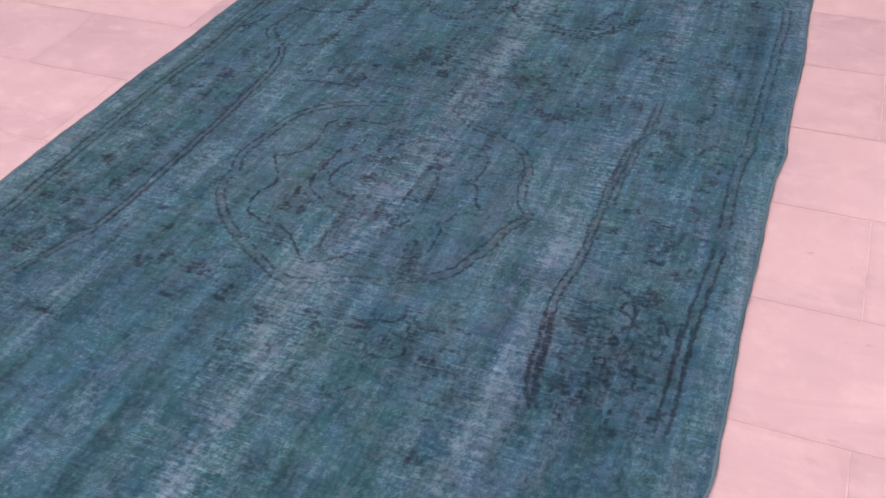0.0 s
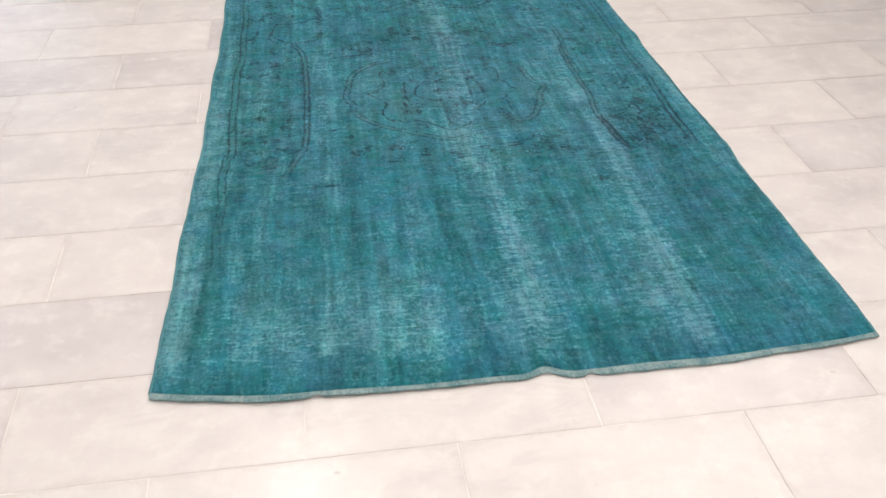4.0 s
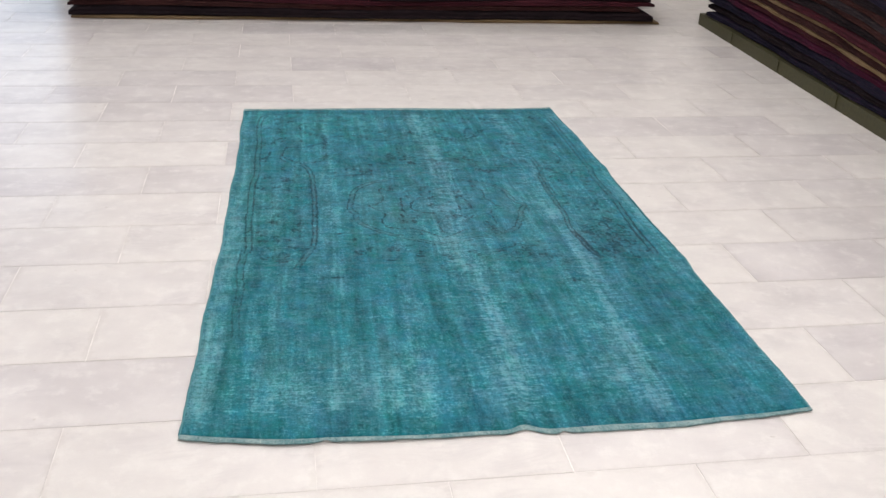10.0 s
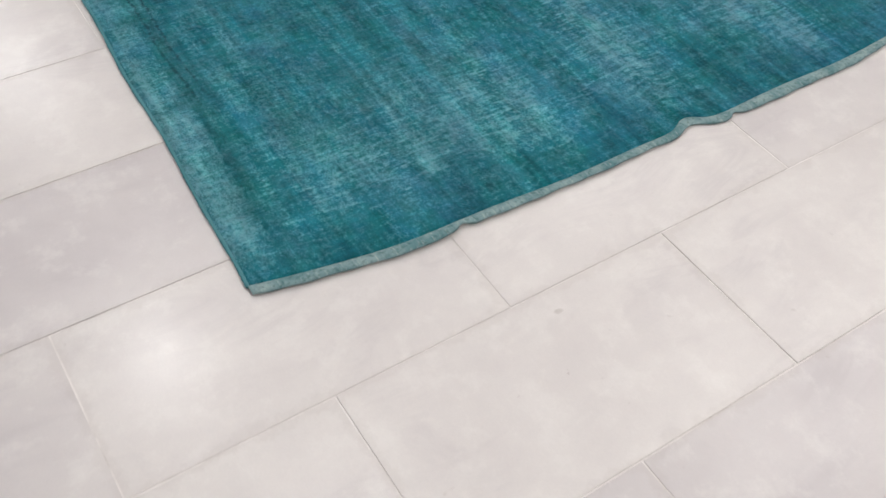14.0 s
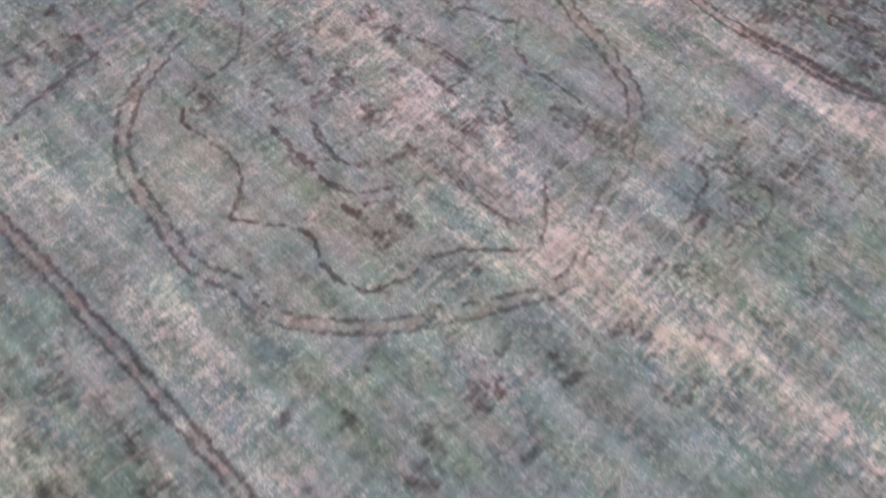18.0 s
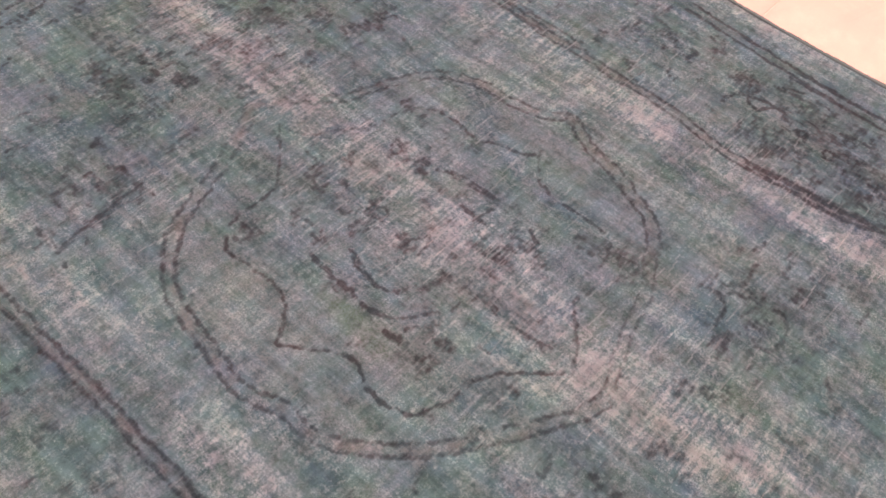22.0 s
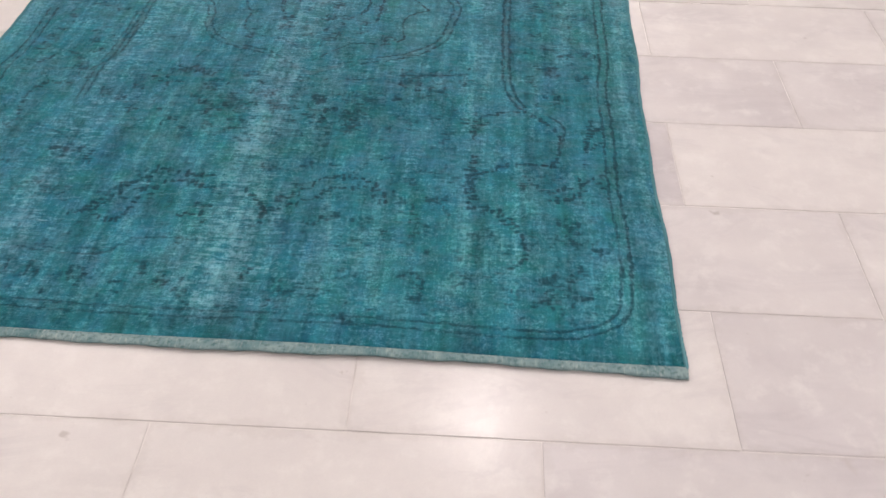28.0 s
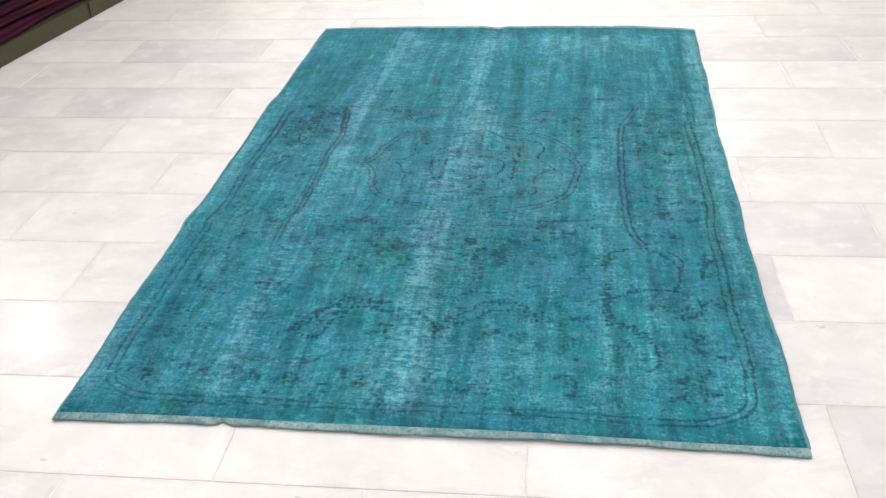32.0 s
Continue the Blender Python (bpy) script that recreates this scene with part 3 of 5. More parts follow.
def rug_design(nx, ny):
    d = Drawing(nx, ny)
    rng = d.rng
    # the guard line round the field, double, with rounded corners
    d.curve([(0.082, 0.184), (0.088, 0.259), (0.099, 0.334), (0.100, 0.433)], 0.004, 0.55, 0.021, red=0.06)
    d.curve([(0.100, 0.433), (0.098, 0.511), (0.091, 0.625), (0.090, 0.756), (0.081, 0.884), (0.082, 1.043)], 0.004, 0.95, 0.021, red=0.06)
    d.curve([(0.093, 1.024), (0.087, 1.242), (0.083, 1.456), (0.084, 1.623), (0.090, 1.774), (0.088, 1.921), (0.089, 2.024), (0.088, 2.156), (0.088, 2.273), (0.087, 2.368), (0.085, 2.444)], 0.0045, 1.0, 0.021, red=0.06)
    d.curve([(0.087, 2.375), (0.090, 2.499), (0.103, 2.548), (0.142, 2.579), (0.210, 2.600), (0.298, 2.606)], 0.0045, 0.95, 0.019, red=0.06)
    d.curve([(0.298, 2.606), (0.516, 2.600), (0.732, 2.598), (1.055, 2.597), (1.270, 2.595)], 0.0045, 0.8, 0.018, red=0.06)
    d.curve([(1.253, 2.602), (1.443, 2.598), (1.513, 2.577), (1.557, 2.540), (1.570, 2.478), (1.572, 2.390), (1.562, 2.270), (1.561, 2.111), (1.560, 1.932)], 0.0045, 0.8, 0.019, red=0.06)
    d.curve([(1.560, 1.932), (1.550, 1.730), (1.556, 1.500)], 0.0045, 0.85, 0.020, red=0.06)
    d.curve([(1.558, 1.426), (1.552, 1.317), (1.547, 1.211), (1.542, 1.110), (1.540, 1.030)], 0.0045, 0.95, 0.021, red=0.06)
    d.curve([(1.540, 1.204), (1.539, 1.085), (1.540, 0.950)], 0.0045, 0.9, 0.021, red=0.06)
    # the medallion: an outline of two broken lines
    d.curve([(0.805, 1.771), (0.752, 1.738), (0.685, 1.705), (0.632, 1.687), (0.574, 1.662), (0.535, 1.629), (0.501, 1.583), (0.487, 1.534), (0.475, 1.472), (0.464, 1.413)], 0.0050, 0.85, 0.019, red=0.75)
    d.curve([(0.464, 1.413), (0.471, 1.378), (0.489, 1.344), (0.489, 1.300), (0.501, 1.262), (0.531, 1.221), (0.569, 1.179), (0.616, 1.144), (0.668, 1.113), (0.715, 1.086), (0.759, 1.064), (0.791, 1.056)], 0.0044, 0.75, 0.019, red=0.75)
    d.curve([(0.791, 1.056), (0.842, 1.076), (0.912, 1.101), (0.973, 1.120), (1.039, 1.152)], 0.0040, 0.6, 0.016, red=0.4)
    d.curve([(1.039, 1.152), (1.082, 1.184), (1.108, 1.234), (1.129, 1.293), (1.141, 1.346), (1.170, 1.403)], 0.0048, 0.8, 0.019, red=0.7)
    d.curve([(1.170, 1.403), (1.140, 1.439), (1.124, 1.497), (1.119, 1.554), (1.093, 1.606), (1.058, 1.637), (1.020, 1.653), (0.972, 1.671), (0.924, 1.688), (0.884, 1.725), (0.835, 1.752), (0.805, 1.771)], 0.0046, 0.75, 0.017, red=0.7)
    # the lobed line inside the medallion
    d.curve([(0.811, 1.710), (0.784, 1.676), (0.760, 1.651), (0.735, 1.624), (0.706, 1.616), (0.670, 1.615), (0.630, 1.612), (0.600, 1.583), (0.601, 1.544), (0.605, 1.493), (0.598, 1.462), (0.575, 1.437), (0.545, 1.418)], 0.0042, 0.85)
    d.curve([(0.545, 1.418), (0.563, 1.395), (0.582, 1.367), (0.597, 1.346), (0.602, 1.321), (0.587, 1.292), (0.585, 1.262), (0.593, 1.232), (0.603, 1.216)], 0.0046, 0.95)
    d.curve([(0.603, 1.216), (0.639, 1.202), (0.666, 1.196), (0.691, 1.196), (0.711, 1.187), (0.738, 1.165), (0.764, 1.140), (0.785, 1.118)], 0.0044, 0.9)
    d.curve([(0.797, 1.113), (0.836, 1.138), (0.864, 1.165), (0.896, 1.183), (0.920, 1.185)], 0.0040, 0.65)
    d.curve([(0.961, 1.192), (0.989, 1.196), (1.014, 1.213), (1.019, 1.238), (1.018, 1.283), (1.014, 1.326), (1.035, 1.365), (1.073, 1.393)], 0.0042, 0.8)
    d.curve([(1.073, 1.393), (1.051, 1.400), (1.036, 1.445), (1.017, 1.477), (1.024, 1.516), (1.023, 1.557)], 0.0046, 0.9)
    d.curve([(1.023, 1.557), (1.001, 1.587), (0.964, 1.601), (0.921, 1.607), (0.873, 1.641), (0.834, 1.663), (0.811, 1.710)], 0.0038, 0.6)
    # short strokes in its middle
    d.curve([(0.678, 1.500), (0.671, 1.448), (0.674, 1.410), (0.671, 1.376), (0.676, 1.356)], 0.0060, 1.0)
    d.curve([(0.663, 1.330), (0.666, 1.310), (0.672, 1.297)], 0.0055, 1.0)
    d.curve([(0.821, 1.271), (0.794, 1.280), (0.764, 1.286)], 0.0045, 0.75)
    d.curve([(0.801, 1.260), (0.792, 1.241)], 0.0045, 0.75)
    d.curve([(0.794, 1.206), (0.799, 1.185), (0.795, 1.163)], 0.0045, 0.75)
    d.curve([(0.701, 1.282), (0.702, 1.255)], 0.0045, 0.75)
    d.curve([(0.715, 1.450), (0.707, 1.419), (0.706, 1.392)], 0.0045, 0.75)
    d.curve([(0.717, 1.516), (0.701, 1.480)], 0.0045, 0.75)
    d.curve([(0.890, 1.373), (0.943, 1.370), (0.943, 1.400), (0.933, 1.450)], 0.0045, 0.75)
    d.curve([(0.799, 1.529), (0.803, 1.557), (0.805, 1.604), (0.807, 1.640)], 0.0045, 0.75)
    d.curve([(0.755, 1.290), (0.725, 1.310), (0.698, 1.327), (0.677, 1.353)], 0.0045, 0.75)
    d.curve([(0.989, 1.574), (0.977, 1.555)], 0.0045, 0.75)
    d.curve([(0.752, 1.341), (0.794, 1.333)], 0.0075, 0.9)
    # the cartouches along both sides
    d.curve([(1.310, 1.651), (1.302, 1.567), (1.305, 1.507), (1.305, 1.422), (1.310, 1.344), (1.307, 1.285), (1.295, 1.211), (1.294, 1.147)], 0.0045, 0.85, 0.016, red=0.8)
    d.curve([(1.294, 1.147), (1.301, 1.069), (1.305, 1.011), (1.319, 0.960), (1.333, 0.924)], 0.0070, 0.95, 0.013, red=0.6)
    d.curve([(1.306, 1.117), (1.312, 1.053), (1.328, 0.940)], 0.0095, 1.0)
    d.curve([(1.329, 1.929), (1.322, 1.795), (1.321, 1.614), (1.316, 1.503)], 0.0042, 0.8, 0.015)
    d.curve([(0.265, 0.890), (0.291, 0.978), (0.315, 1.055), (0.325, 1.150), (0.330, 1.250), (0.332, 1.340), (0.331, 1.420), (0.333, 1.500), (0.333, 1.580), (0.329, 1.690), (0.313, 1.800), (0.285, 1.880)], 0.0050, 0.95, 0.0165, red=0.85)
    d.dots([(0.282, 1.886), (0.232, 1.937), (0.203, 1.987), (0.201, 2.059), (0.214, 2.106)], 0.0125, 1.0)
    d.dots([(0.391, 2.011), (0.394, 1.961), (0.370, 1.925), (0.314, 1.900), (0.277, 1.900)], 0.0125, 0.9)
    d.dots([(0.397, 2.263), (0.384, 2.207), (0.397, 2.158), (0.348, 2.130), (0.297, 2.108), (0.250, 2.101), (0.214, 2.106)], 0.0125, 1.0)
    d.dots([(0.222, 2.226), (0.172, 2.210), (0.153, 2.184), (0.156, 2.147)], 0.0125, 1.0)
    d.dots([(0.337, 2.287), (0.304, 2.320), (0.276, 2.396), (0.310, 2.441)], 0.0125, 1.0)
    d.dots([(0.394, 2.260), (0.332, 2.272), (0.298, 2.312)], 0.0125, 1.0)
    d.dots([(0.393, 2.229), (0.385, 2.122)], 0.0125, 1.0)
    d.dots([(0.122, 1.922), (0.142, 2.034)], 0.0125, 1.0)
    d.dots([(0.159, 2.171), (0.099, 2.117)], 0.0125, 1.0)
    d.dots([(0.136, 2.031), (0.103, 2.009)], 0.0125, 1.0)
    d.dots([(0.116, 2.156), (0.098, 2.185)], 0.0125, 1.0)
    d.dots([(1.443, 2.003), (1.456, 1.911), (1.426, 1.867), (1.376, 1.865)], 0.0125, 0.8)
    d.dots([(1.489, 2.107), (1.459, 2.160), (1.392, 2.183)], 0.0125, 0.8)
    d.dots([(1.522, 2.292), (1.491, 2.253), (1.447, 2.268)], 0.0125, 0.7)
    d.curve([(1.303, 1.569), (1.304, 1.711), (1.340, 1.807)], 0.0050, 0.85)
    # the garland across the far end
    d.dots([(0.815, 2.338), (0.805, 2.307), (0.750, 2.276), (0.712, 2.252), (0.677, 2.223), (0.627, 2.216), (0.580, 2.224), (0.565, 2.258)], 0.0125, 1.0)
    d.dots([(1.179, 2.328), (1.152, 2.291), (1.117, 2.232), (1.075, 2.253), (1.065, 2.182), (0.987, 2.194), (0.937, 2.195)], 0.0125, 1.0)
    d.dots([(0.855, 2.239), (0.811, 2.299), (0.789, 2.270), (0.732, 2.221), (0.697, 2.190), (0.646, 2.181), (0.595, 2.204)], 0.0125, 1.0)
    d.curve([(1.249, 2.452), (1.112, 2.455), (1.043, 2.405), (0.928, 2.399)], 0.0045, 0.75)
    d.curve([(0.928, 2.399), (0.810, 2.402), (0.681, 2.405), (0.610, 2.425), (0.528, 2.462)], 0.0040, 0.55)
    d.dots([(1.055, 2.267), (1.046, 2.235), (1.004, 2.213), (0.931, 2.237)], 0.0125, 1.0)
    d.dots([(0.982, 2.326), (0.931, 2.318)], 0.0125, 1.0)
    d.dots([(0.386, 2.082), (0.399, 2.206)], 0.0125, 1.0)
    d.dots([(1.155, 2.345), (1.103, 2.356), (1.081, 2.283)], 0.0125, 1.0)
    d.dots([(0.555, 2.227), (0.502, 2.296), (0.503, 2.360)], 0.0125, 0.8)
    d.dots([(1.319, 2.235), (1.227, 2.302)], 0.0125, 0.7)
    d.curve([(1.335, 2.442), (1.235, 2.446), (1.084, 2.436), (1.037, 2.401)], 0.0042, 0.6)
    d.dots([(1.193, 2.343), (1.145, 2.305), (1.104, 2.230)], 0.0125, 1.0)
    # the sprays above and below the medallion
    d.curve([(0.580, 1.761), (0.510, 1.755), (0.420, 1.742)], 0.006, 0.9)
    d.curve([(0.574, 1.807), (0.575, 1.761), (0.584, 1.732)], 0.0055, 0.85)
    d.curve([(0.688, 2.025), (0.685, 1.984), (0.710, 1.952)], 0.005, 0.75)
    d.curve([(0.419, 1.776), (0.419, 1.756)], 0.005, 0.7)
    d.curve([(0.507, 1.759), (0.586, 1.739)], 0.0045, 0.6)
    d.curve([(0.664, 1.933), (0.665, 1.973), (0.672, 2.017)], 0.0045, 0.7)
    d.curve([(0.560, 1.826), (0.577, 1.781), (0.563, 1.734)], 0.005, 0.7)
    d.curve([(1.043, 1.066), (1.047, 1.040), (1.025, 1.022), (0.997, 1.020)], 0.0052, 0.9)
    d.curve([(1.047, 1.040), (1.079, 1.027), (1.129, 1.033)], 0.0052, 0.9)
    d.curve([(1.037, 0.999), (1.073, 0.987), (1.081, 0.957), (1.059, 0.939), (1.022, 0.937), (1.010, 0.959), (1.026, 0.987)], 0.0052, 0.9)
    d.curve([(1.137, 0.967), (1.145, 0.948), (1.114, 0.943)], 0.0052, 0.9)
    d.curve([(0.962, 1.005), (0.992, 1.003)], 0.0052, 0.9)
    d.curve([(1.152, 1.048), (1.175, 1.042)], 0.0052, 0.9)
    d.curve([(1.455, 1.280), (1.481, 1.250), (1.438, 1.233), (1.445, 1.196), (1.441, 1.162)], 0.0052, 0.9)
    d.curve([(1.497, 1.197), (1.514, 1.166)], 0.0052, 0.9)
    d.curve([(1.093, 0.996), (1.073, 0.987)], 0.0052, 0.9)
    d.curve([(0.885, 0.981), (0.909, 0.963)], 0.010, 0.7)
    # flowers of which a few knots are left
    for s0, r0 in ((0.81, 1.48), (0.76, 1.47), (0.91, 1.55), (0.90, 1.51), (0.80, 1.41), (0.70, 1.26), (0.97, 1.23), (0.78, 1.52), (0.64, 1.59), (0.72, 1.55), (0.93, 1.29), (0.85, 1.34), (0.78, 1.59), (0.92, 1.49), (0.86, 1.31), (0.66, 1.26), (0.88, 1.30), (0.20, 2.36), (0.19, 2.31), (0.13, 2.36), (0.22, 2.47), (0.37, 2.34)):
        d.bloom(s0, r0, rng.uniform(0.013, 0.021), rng.uniform(0.7, 1.0))
    for s0, r0 in ((0.27, 2.18), (0.12, 1.95), (0.40, 2.36), (0.47, 2.26), (0.49, 2.33), (0.38, 2.46), (0.19, 2.30), (0.25, 2.46), (0.23, 2.51), (0.18, 2.44), (0.33, 2.39), (0.17, 2.50), (1.39, 2.49), (1.45, 2.47), (1.49, 2.52), (1.54, 2.50), (1.34, 2.50), (1.24, 1.92), (1.27, 1.89), (1.30, 2.14), (0.73, 2.53), (0.96, 2.52)):
        d.bloom(s0, r0, rng.uniform(0.013, 0.021), rng.uniform(0.7, 1.0))
    for s0, r0 in ((0.91, 2.55), (0.49, 2.53), (0.39, 2.42), (1.21, 2.50), (1.13, 2.51), (0.60, 2.59), (0.75, 2.56), (0.50, 2.48), (0.68, 2.31), (0.78, 2.34), (0.94, 2.29), (0.83, 2.15), (1.27, 2.12), (1.24, 1.91), (0.38, 1.95), (0.50, 1.76), (0.56, 1.80), (0.68, 1.94), (0.82, 1.80), (1.09, 1.78), (1.05, 1.79), (0.94, 1.79)):
        d.bloom(s0, r0, rng.uniform(0.013, 0.021), rng.uniform(0.7, 1.0))
    for s0, r0 in ((0.76, 1.97), (0.61, 2.32), (0.20, 2.30), (0.14, 2.28), (0.41, 2.48), (0.21, 2.47), (0.25, 2.51), (0.60, 1.73), (0.52, 1.79), (0.72, 1.87), (0.77, 1.89), (0.67, 1.99), (1.08, 1.78), (1.05, 1.86), (1.12, 1.78), (0.85, 1.94), (0.89, 1.87), (0.82, 1.99), (0.74, 2.02), (0.44, 1.79), (1.44, 1.12), (1.44, 1.08)):
        d.bloom(s0, r0, rng.uniform(0.013, 0.021), rng.uniform(0.7, 1.0))
    for s0, r0 in ((1.43, 1.05), (1.36, 1.14), (1.46, 1.40), (1.45, 1.34), (1.49, 1.07), (1.42, 1.01), (1.34, 1.01), (1.45, 1.24), (1.39, 1.11), (1.16, 0.95), (1.06, 1.01), (0.97, 1.00), (1.04, 0.96), (0.71, 0.99), (0.78, 0.95), (0.53, 1.03), (0.46, 1.12), (0.49, 1.01), (0.61, 1.03), (0.18, 1.11), (0.14, 1.11), (0.18, 1.00)):
        d.bloom(s0, r0, rng.uniform(0.013, 0.021), rng.uniform(0.7, 1.0))
    for s0, r0 in ((0.22, 0.96), (0.22, 1.12), (0.77, 0.87), (0.59, 0.95), (0.22, 1.00), (0.20, 1.14), (0.13, 1.18), (0.18, 1.29), (0.18, 1.42), (0.25, 1.38), (0.26, 1.51), (0.18, 1.63), (0.21, 1.70), (0.11, 1.64), (0.10, 1.19), (0.18, 1.34), (0.28, 1.26), (0.20, 1.35), (0.18, 1.41), (0.18, 1.54), (0.14, 1.61), (0.22, 1.58)):
        d.bloom(s0, r0, rng.uniform(0.013, 0.021), rng.uniform(0.7, 1.0))
    for s0, r0 in ((0.21, 1.72), (0.15, 1.73), (0.20, 1.84), (1.03, 1.91), (1.12, 1.85), (1.04, 1.79), (0.98, 2.03), (0.91, 2.05), (0.68, 1.95), (0.69, 1.88), (0.59, 1.87), (0.53, 1.77), (0.73, 2.06), (0.66, 1.98), (0.75, 2.14), (0.78, 1.94), (0.69, 1.78), (0.94, 1.99), (1.21, 0.76), (1.06, 1.04), (1.13, 0.97), (0.78, 0.96)):
        d.bloom(s0, r0, rng.uniform(0.013, 0.021), rng.uniform(0.7, 1.0))
    for s0, r0 in ((0.70, 0.98), (0.88, 0.99), (0.54, 1.14), (0.48, 1.01), (0.24, 0.98), (0.41, 0.83), (0.60, 1.03), (0.66, 1.06)):
        d.bloom(s0, r0, rng.uniform(0.013, 0.021), rng.uniform(0.7, 1.0))
    d.curve([(0.411, 1.167), (0.421, 1.169)], 0.010, 1.0)
    # curls, rings and single knots in the medallion, the side border and the far end
    d.rng = np.random.default_rng(17)
    d.curve([(0.925, 1.477), (0.944, 1.441), (0.948, 1.385), (0.942, 1.350)], 0.0045, 0.8)
    d.curve([(0.901, 1.405), (0.900, 1.355)], 0.0045, 0.75)
    d.curve([(0.782, 1.409), (0.799, 1.414), (0.822, 1.399), (0.809, 1.387), (0.787, 1.390)], 0.0045, 0.8)
    d.curve([(0.870, 1.294), (0.890, 1.306), (0.911, 1.303)], 0.0045, 0.8)
    d.curve([(0.942, 1.302), (0.928, 1.283)], 0.005, 0.85)
    d.curve([(0.916, 1.285), (0.925, 1.257)], 0.0045, 0.7)
    d.curve([(0.967, 1.233), (0.972, 1.210)], 0.0055, 0.9)
    d.curve([(0.751, 1.346), (0.755, 1.334)], 0.009, 0.9)
    d.curve([(0.790, 1.341), (0.793, 1.327)], 0.009, 1)
    d.curve([(0.760, 1.286), (0.795, 1.281), (0.820, 1.276)], 0.0045, 0.85)
    d.curve([(0.798, 1.283), (0.798, 1.245)], 0.0045, 0.8)
    d.curve([(0.664, 1.325), (0.669, 1.304)], 0.008, 0.95)
    d.curve([(0.685, 1.312), (0.710, 1.300)], 0.005, 0.7)
    d.curve([(0.713, 1.262), (0.697, 1.258)], 0.005, 0.8)
    d.curve([(0.794, 1.197), (0.804, 1.154)], 0.0045, 0.7)
    d.curve([(0.877, 1.172), (0.844, 1.146)], 0.0045, 0.7)
    d.curve([(0.724, 1.461), (0.718, 1.433), (0.706, 1.392), (0.719, 1.362)], 0.005, 0.9)
    d.curve([(0.646, 1.599), (0.645, 1.580)], 0.009, 0.9)
    d.curve([(0.766, 1.578), (0.785, 1.602), (0.816, 1.595)], 0.0045, 0.7)
    d.curve([(0.808, 1.563), (0.803, 1.539)], 0.0055, 0.7)
    d.ring(0.912, 1.548, 0.009, 0.8)
    d.ring(0.804, 1.479, 0.01, 0.75)
    d.curve([(0.967, 0.997), (0.991, 1.002), (1.011, 0.986)], 0.006, 0.75)
    d.ring(0.900, 0.967, 0.008, 0.8)
    d.curve([(0.754, 1.476), (0.780, 1.464)], 0.0045, 0.6)
    d.curve([(1.450, 1.277), (1.476, 1.246), (1.464, 1.226), (1.428, 1.226), (1.418, 1.205), (1.449, 1.178), (1.429, 1.155)], 0.005, 0.9)
    d.curve([(1.488, 1.204), (1.497, 1.166), (1.489, 1.139)], 0.005, 0.85)
    d.ring(1.421, 1.121, 0.009, 0.9)
    d.ring(1.411, 1.066, 0.01, 0.9)
    d.ring(1.458, 1.054, 0.009, 0.9)
    d.ring(1.425, 1.031, 0.008, 0.9)
    d.ring(1.455, 1.103, 0.008, 0.8)
    d.ring(1.456, 1.398, 0.007, 0.8)
    d.curve([(1.437, 1.360), (1.451, 1.324)], 0.005, 0.7)
    d.curve([(1.387, 2.044), (1.295, 2.088)], 0.005, 0.7)
    d.curve([(0.226, 1.904), (0.189, 1.953), (0.195, 2.037)], 0.0045, 0.85)
    d.dots([(0.278, 2.147), (0.230, 2.197), (0.180, 2.174)], 0.0125, 0.8)
    for s0, r0 in ((0.754, 2.505), (0.740, 2.505), (0.751, 2.538), (0.737, 2.544), (0.715, 2.548), (0.697, 2.541), (0.683, 2.542), (0.938, 2.541), (0.929, 2.514), (0.913, 2.542), (0.958, 2.526), (0.391, 1.917), (0.376, 1.929), (0.384, 1.974), (0.389, 2.133), (0.388, 2.170)):
        d.curve([(s0 - 0.001, r0 - 0.004), (s0 + 0.001, r0 + 0.004)], 0.0050, d.rng.uniform(0.8, 1.0))
    for s0, r0 in ((0.387, 2.211), (0.209, 2.302), (0.200, 2.335), (0.174, 2.325), (0.159, 2.347), (0.219, 2.341), (0.560, 1.739), (0.497, 1.739), (0.465, 1.726), (0.418, 1.716), (0.513, 2.317), (0.493, 2.350), (0.503, 2.381), (0.230, 2.459), (0.243, 2.516), (0.226, 2.541)):
        d.curve([(s0 - 0.001, r0 - 0.004), (s0 + 0.001, r0 + 0.004)], 0.0050, d.rng.uniform(0.8, 1.0))
    for s0, r0 in ((0.189, 2.527), (0.172, 2.509), (1.080, 1.748), (1.104, 1.716), (1.020, 1.861), (1.001, 1.890), (0.991, 1.840), (0.703, 1.971), (0.674, 1.972), (0.664, 1.930), (0.778, 1.929), (0.759, 1.795), (0.528, 1.796), (0.467, 1.812)):
        d.curve([(s0 - 0.001, r0 - 0.004), (s0 + 0.001, r0 + 0.004)], 0.0050, d.rng.uniform(0.8, 1.0))
    d.rng = rng
    # knots left standing: thick in the cartouches and sprays, thin where the pile is rubbed
    d.scatter(82, 0.62, 1.02, 1.14, 1.62, 0.011, 0.75)
    d.scatter(33, 0.50, 1.12, 1.08, 1.70, 0.010, 0.5)
    d.scatter(72, 0.12, 0.30, 0.92, 1.88, 0.011, 0.85)
    d.scatter(80, 1.32, 1.52, 0.92, 1.84, 0.011, 0.95)
    d.scatter(26, 1.33, 1.53, 0.92, 1.22, 0.010, 1.0)
    d.scatter(143, 0.42, 1.22, 1.76, 2.06, 0.011, 0.95)
    d.rng = np.random.default_rng(23)
    d.scatter(34, 1.33, 1.53, 0.93, 1.20, 0.010, 1.0)
    d.rng = rng
    d.scatter(94, 0.42, 1.22, 0.82, 1.06, 0.011, 0.7)
    d.scatter(143, 0.36, 1.34, 2.12, 2.42, 0.011, 0.85)
